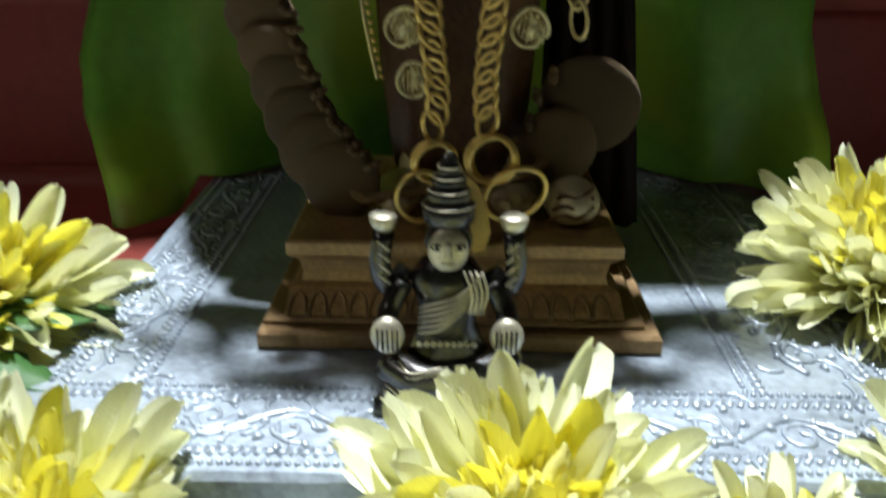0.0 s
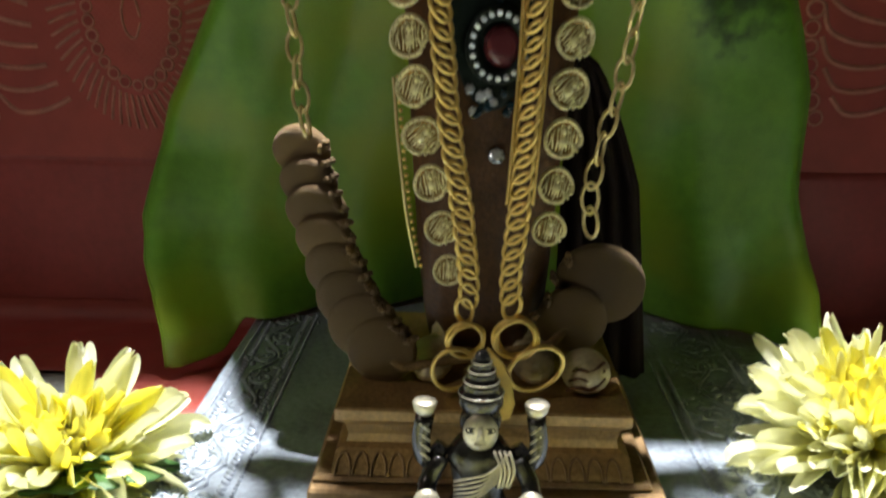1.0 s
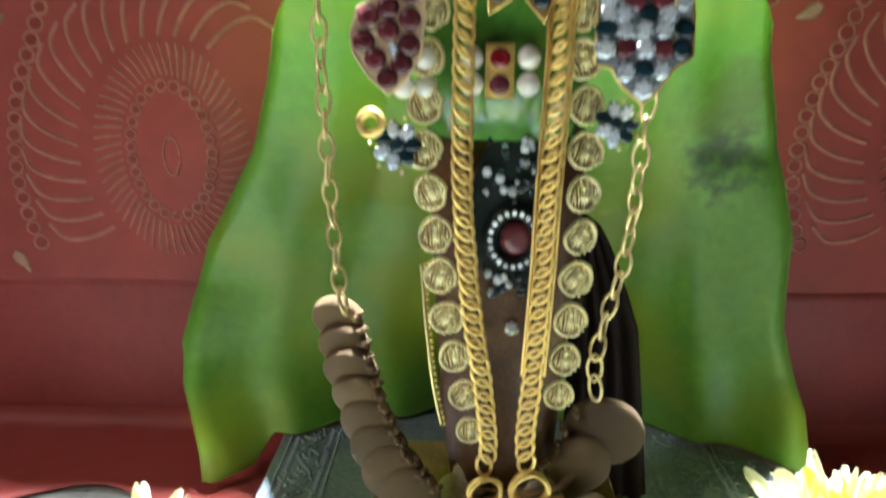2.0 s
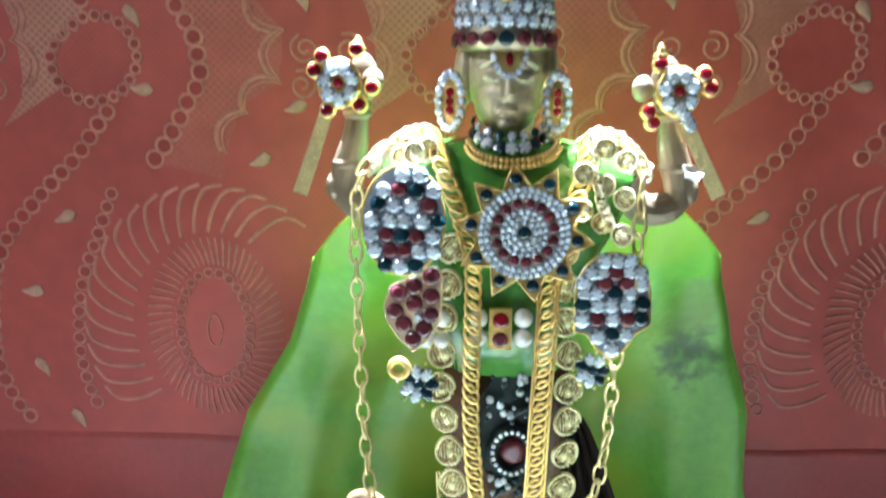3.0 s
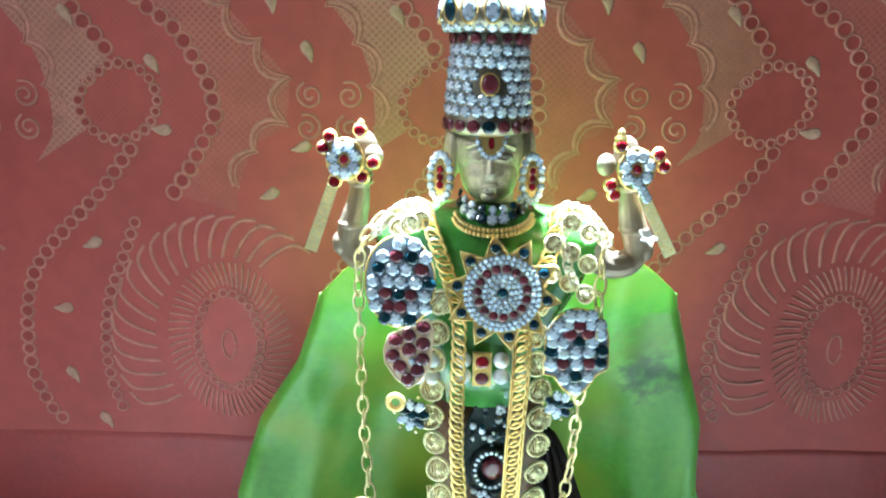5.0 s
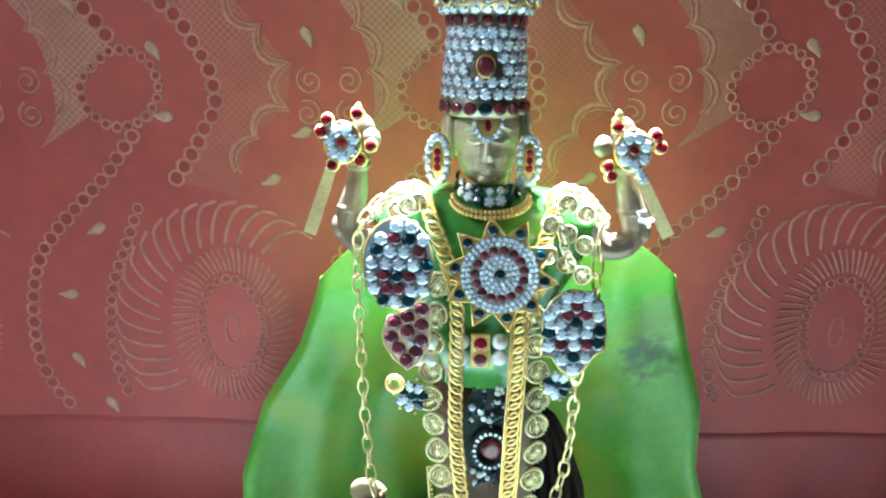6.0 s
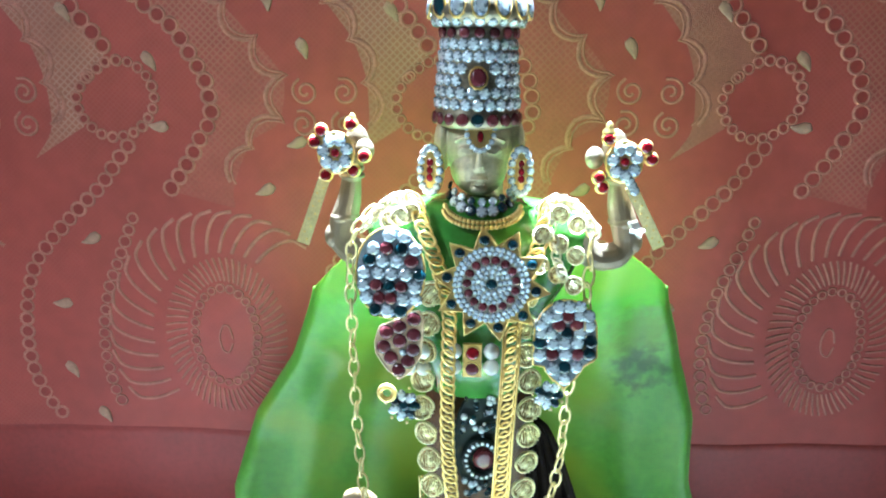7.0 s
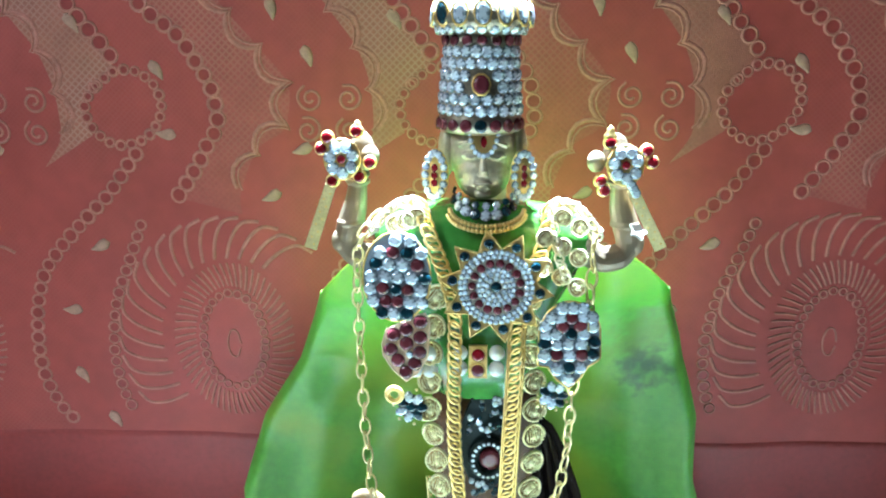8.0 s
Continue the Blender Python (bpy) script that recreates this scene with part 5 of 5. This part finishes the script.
def curve(pts, n, dx, dz):
    return [p + Vector((dx, 0, dz)) for p in smoothline([(x, 0, z) for x, z in pts], n)]


def weave_rings(g, eyes, pts, R, step, dx, dz, w, n=140, closed=False):
    """A chain of touching rings, each round a darker eye."""
    for p, d in evenly(curve(pts + pts[:1] if closed else pts, n, dx, dz), step):
        s = R * random.uniform(0.92, 1.06)
        around = [Vector((p.x + s * math.cos(a), 0, p.z + s * math.sin(a))) for a in [2 * math.pi * k / 12 for k in range(12)]]
        ribbon(g, around, w * random.uniform(0.75, 1.15), True)
        eyes.add([on_cloth(p.x + (q.x - p.x) * 0.9, p.z + (q.z - p.z) * 0.9, 0.0005) for q in around], [tuple(range(12))])


def weave_drop(g, x, z, s, turn):
    """A small filled paisley drop with a curled tip."""
    path, rs = [], []
    for k in range(12):
        v = k / 11
        u, w = s * (0.0105 * v - 0.004), s * 0.0048 * v * v
        c, q = math.cos(turn), math.sin(turn)
        path.append(on_cloth(x + u * c - w * q, z - u * q - w * c, 0.0001))
        rs.append(s * 0.0040 * math.sin(math.pi * (0.16 + 0.80 * v)) * (1 - 0.42 * v) + 0.0003)
    rings = []
    for i, (p, r) in enumerate(zip(path, rs)):
        d = (path[min(i + 1, 11)] - path[max(i - 1, 0)]).normalized()
        n = Vector((d.z, 0, -d.x))
        rings.append([p - n * r, p - n * r * 0.6 + Vector((0, -0.0010, 0)), p + n * r * 0.6 + Vector((0, -0.0010, 0)), p + n * r])
    g.rings(rings)


def scalloped(nodes, out, grow, inset):
    """Arcs from node to node that swell to one side."""
    line = []
    for a, b in zip(nodes, nodes[1:]):
        d = (b - a).normalized()
        side = Vector((d.z, 0, -d.x))
        side = side if side.x * out > 0 else -side
        line += [a.lerp(b, u) + side * (grow * math.sin(math.pi * u) ** 0.7 - inset) for u in (0, 0.06, 0.15, 0.3, 0.5, 0.7, 0.85, 0.94)]
    return line


SCALLOP_A = [(-0.188, 0.396), (-0.172, 0.378), (-0.161, 0.359), (-0.140, 0.334), (-0.122, 0.313), (-0.119, 0.300), (-0.124, 0.280), (-0.141, 0.268), (-0.153, 0.240), (-0.153, 0.226)]
SCALLOP_B = [(-0.128, 0.396), (-0.108, 0.377), (-0.096, 0.358), (-0.078, 0.334), (-0.070, 0.315), (-0.067, 0.296), (-0.068, 0.276), (-0.080, 0.258)]
CHAIN_A = [(-0.236, 0.385), (-0.220, 0.367), (-0.205, 0.352), (-0.192, 0.342), (-0.184, 0.334), (-0.176, 0.320), (-0.169, 0.308), (-0.166, 0.294), (-0.166, 0.282), (-0.173, 0.271), (-0.180, 0.258), (-0.189, 0.245), (-0.196, 0.236)]
CHAIN_D = [(-0.284, 0.394), (-0.270, 0.377), (-0.256, 0.359), (-0.245, 0.344), (-0.237, 0.334), (-0.229, 0.323)]
CHAIN_T = [(-0.221, 0.264), (-0.229, 0.254), (-0.240, 0.239), (-0.253, 0.226), (-0.267, 0.212), (-0.279, 0.199), (-0.292, 0.180), (-0.300, 0.149), (-0.300, 0.112), (-0.290, 0.085), (-0.278, 0.072)]
CHAIN_U = [(-0.222, 0.217), (-0.232, 0.192), (-0.243, 0.164), (-0.248, 0.130), (-0.245, 0.101), (-0.239, 0.084)]
HEART = [(-0.243, 0.306), (-0.250, 0.295), (-0.247, 0.281), (-0.233, 0.270), (-0.214, 0.274), (-0.202, 0.290), (-0.204, 0.306), (-0.216, 0.316), (-0.230, 0.316), (-0.238, 0.310)]
DROPS = [(-0.107, 0.328, 0.7), (-0.131, 0.238, 2.2), (-0.198, 0.276, 2.7), (-0.203, 0.319, 0.5), (-0.272, 0.157, 2.6), (-0.273, 0.112, 0.5), (-0.253, 0.079, 0.5), (-0.248, 0.203, 2.2), (-0.128, 0.356, 0.9), (-0.110, 0.268, 2.3)]


def sheet_between(lo, hi, n, dx, dz, lift):
    rows = []
    for a, b in zip(curve(lo, n, dx, dz), curve(hi, n, dx, dz)):
        rows.append([on_cloth(a.x + (b.x - a.x) * k / 12, a.z + (b.z - a.z) * k / 12, lift) for k in range(13)])
    return Geo().rings(rows, closed=False)


def weave_tile(dx, dz, upper):
    # net grounds first: pale beside the outer border, fine and red beside the inner one
    part("net_ground", sheet_between(SCALLOP_B, [(x + 0.2, z + 0.003) for x, z in CHAIN_D + [(-0.243, 0.306), (-0.250, 0.292), (-0.247, 0.276)]], 44, dx, dz, 0.00045), NET, BACKDROP)
    part("fine_net_ground", sheet_between(CHAIN_A, SCALLOP_A, 44, dx, dz, 0.00048), NET_FINE, BACKDROP)
    g = Geo()
    for s, out in ((SCALLOP_A, -1), (SCALLOP_B, 1)):
        nodes = [p for p, d in evenly(curve(s, 120, dx, dz), 0.0275)]
        ribbon(g, scalloped(nodes, out, 0.0100, 0.0), 0.0017)
        ribbon(g, scalloped(nodes, out, 0.0100, 0.0036), 0.0008)
    for c, way in (((-0.106, 0.300), 1), ((-0.108, 0.280), -1), ((-0.082, 0.300), -1), ((-0.082, 0.280), 1)):
        ribbon(g, curve([(c[0] + 0.0088 * (1 - k / 17) * math.cos(way * k * 0.72 + 2), c[1] + 0.0088 * (1 - k / 17) * math.sin(way * k * 0.72 + 2)) for k in range(15)], 44, dx, dz), 0.0010)
    part("scalloped_border", g, ZARI, BACKDROP)
    g, eyes = Geo(), Geo()
    weave_rings(g, eyes, CHAIN_A, 0.0046, 0.0096, dx, dz, 0.0012)
    weave_rings(g, eyes, CHAIN_D, 0.0046, 0.0096, dx, dz, 0.0012)
    if not upper:
        weave_rings(g, eyes, CHAIN_T, 0.0043, 0.0091, dx, dz, 0.0011)
        weave_rings(g, eyes, CHAIN_U, 0.0036, 0.0084, dx, dz, 0.0009)
    weave_rings(g, eyes, HEART, 0.0029, 0.0070, dx, dz, 0.0010, closed=True)
    part("ring_chain", g, ZARI, BACKDROP)
    g = Geo()
    for x, z, a in DROPS:
        weave_drop(g, x + dx, z + dz, 1.1, a)
    part("paisley_motif", g, ZARI_PALE, BACKDROP)
    # great round flower with a beaded eye, rays and feathers
    g = Geo()
    cx, cz = -0.164, 0.172 if upper else 0.138
    weave_rings(g, eyes, [(cx + 0.0215 * math.cos(2 * math.pi * k / 14), cz + 0.0340 * math.sin(2 * math.pi * k / 14)) for k in range(14)], 0.0027, 0.0066, dx, dz, 0.0008, closed=True)
    ribbon(g, curve([(cx + 0.0045 * math.cos(k), cz + 0.010 * math.sin(k) - 0.002) for k in range(7)], 30, dx, dz), 0.0007)
    for k in range(58):
        a = 2 * math.pi * k / 58
        ribbon(g, curve([(cx + (0.0265 + 0.0150 * v) * math.cos(a + 0.10 * v), cz + (0.039 + 0.0160 * v) * math.sin(a + 0.10 * v)) for v in (0, 0.5, 1)], 5, dx, dz), 0.0009)
    for k in range(25):
        a = radians(46 + 9.5 * k)
        if math.sin(a) < (-0.95 if upper else -0.6):
            continue
        ribbon(g, curve([(cx + (0.080 - 0.030 * v ** 1.6) * math.cos(a + 0.30 * v ** 0.6), cz + (0.086 - 0.028 * v ** 1.6) * math.sin(a + 0.30 * v ** 0.6)) for v in (0, 0.2, 0.4, 0.6, 0.8, 1)], 14, dx, dz), 0.0013)
    part("feather_flower", g, ZARI, BACKDROP)
    part("ring_eyes", eyes, RED_DEEP, BACKDROP)


for i in range(-1, 4):
    for j in (0, 1):
        weave_tile(0.200 * i, 0.003 * i + 0.268 * j, j > 0)
# plain dark hem at the foot of the cloth
rows = [[on_cloth(-0.6 + 1.2 * i / 120, z, 0.0014 - 0.0012 * (z > 0.067)) for i in range(121)] for z in (0.068, 0.0665, 0.063, 0.04, 0.015, -0.008)]
part("plain_hem", Geo().rings(rows, closed=False), RED_DEEP, BACKDROP)


# ---- embossing on the silver sheet ----
def embossing():
    beads, ropes, vines = Geo(), Geo(), Geo()
    def across(y):
        return [Vector((PX0 + 0.012 + (PX1 - PX0 - 0.024) * k / 60, y, 0.0)) for k in range(61)]
    def along(x, y0=None):
        return [Vector((x, (y0 if y0 is not None else -0.046) + 0.16 * k / 40, 0.0)) for k in range(41)]
    for path in (across(-0.0475), across(-0.0760), along(-0.0745), along(0.0745), along(-0.0985), along(0.112)):
        for p, d in evenly(path, 0.0021):
            beads.ball(p, (0.0009, 0.0009, 0.0010), 6, 4)
    for path in (across(-0.0515), across(-0.0720), along(-0.0785), along(0.0785), along(-0.0950), along(0.108)):
        for p, d in evenly(path, 0.0026):
            s = Vector((-d.y, d.x, 0))
            ropes.tube([p - s * 0.0013 - d * 0.0010, p + s * 0.0013 + d * 0.0010], 0.0008, 5)
        ropes.tube([q + Vector((-(path[1] - path[0]).normalized().y, (path[1] - path[0]).normalized().x, 0)) * 0.0020 for q in path], 0.0003, 5)
    for base, d, n in ((Vector((PX0 + 0.02, -0.0617, 0)), Vector((1, 0, 0)), 15), (Vector((-0.0868, -0.038, 0)), Vector((0, 1, 0)), 8), (Vector((0.0935, -0.038, 0)), Vector((0, 1, 0)), 8)):
        s = Vector((-d.y, d.x, 0))
        span = 0.0195
        wave = [base + d * (span * k / 12) + s * 0.0045 * math.sin(math.pi * k / 12) for k in range(12 * n + 1)]
        vines.tube(wave, 0.0010, 6)
        for k in range(n):
            c = base + d * (span * (k + 0.5)) - s * 0.0022 * (-1) ** k
            curl = [c + (d * math.cos(a) + s * math.sin(a) * (-1) ** k) * (0.0058 * (1 - a / 10)) for a in [0.5 * j for j in range(17)]]
            vines.tube(curl, 0.0008, 5)
            for j in range(7):
                a = 0.9 * j
                o = c + (d * math.cos(a) + s * math.sin(a)) * 0.0072
                vines.ball(o, (0.0017, 0.0011, 0.0012), 7, 4, Matrix.Rotation(math.atan2((d * math.cos(a) + s * math.sin(a)).y, (d * math.cos(a) + s * math.sin(a)).x), 3, "Z"))
    rng = random.Random(4)
    for k in range(420):
        x, y = rng.uniform(PX0 + 0.01, PX1 - 0.01), rng.uniform(-0.074, 0.11)
        if abs(x) < 0.078 and y > -0.047:
            continue
        a, r = rng.uniform(0, 6.28), rng.uniform(0.003, 0.006)
        vines.tube([Vector((x + r * math.cos(a + q), y + r * math.sin(a + q), 0)) for q in [0.25 * j for j in range(9)]], 0.00075, 5)
    for name, g in (("embossed_beading", beads), ("embossed_rope", ropes), ("embossed_scroll", vines)):
        tagged(part(name, g, SILVER_SHEET, PLANK), kind="stuff")


embossing()
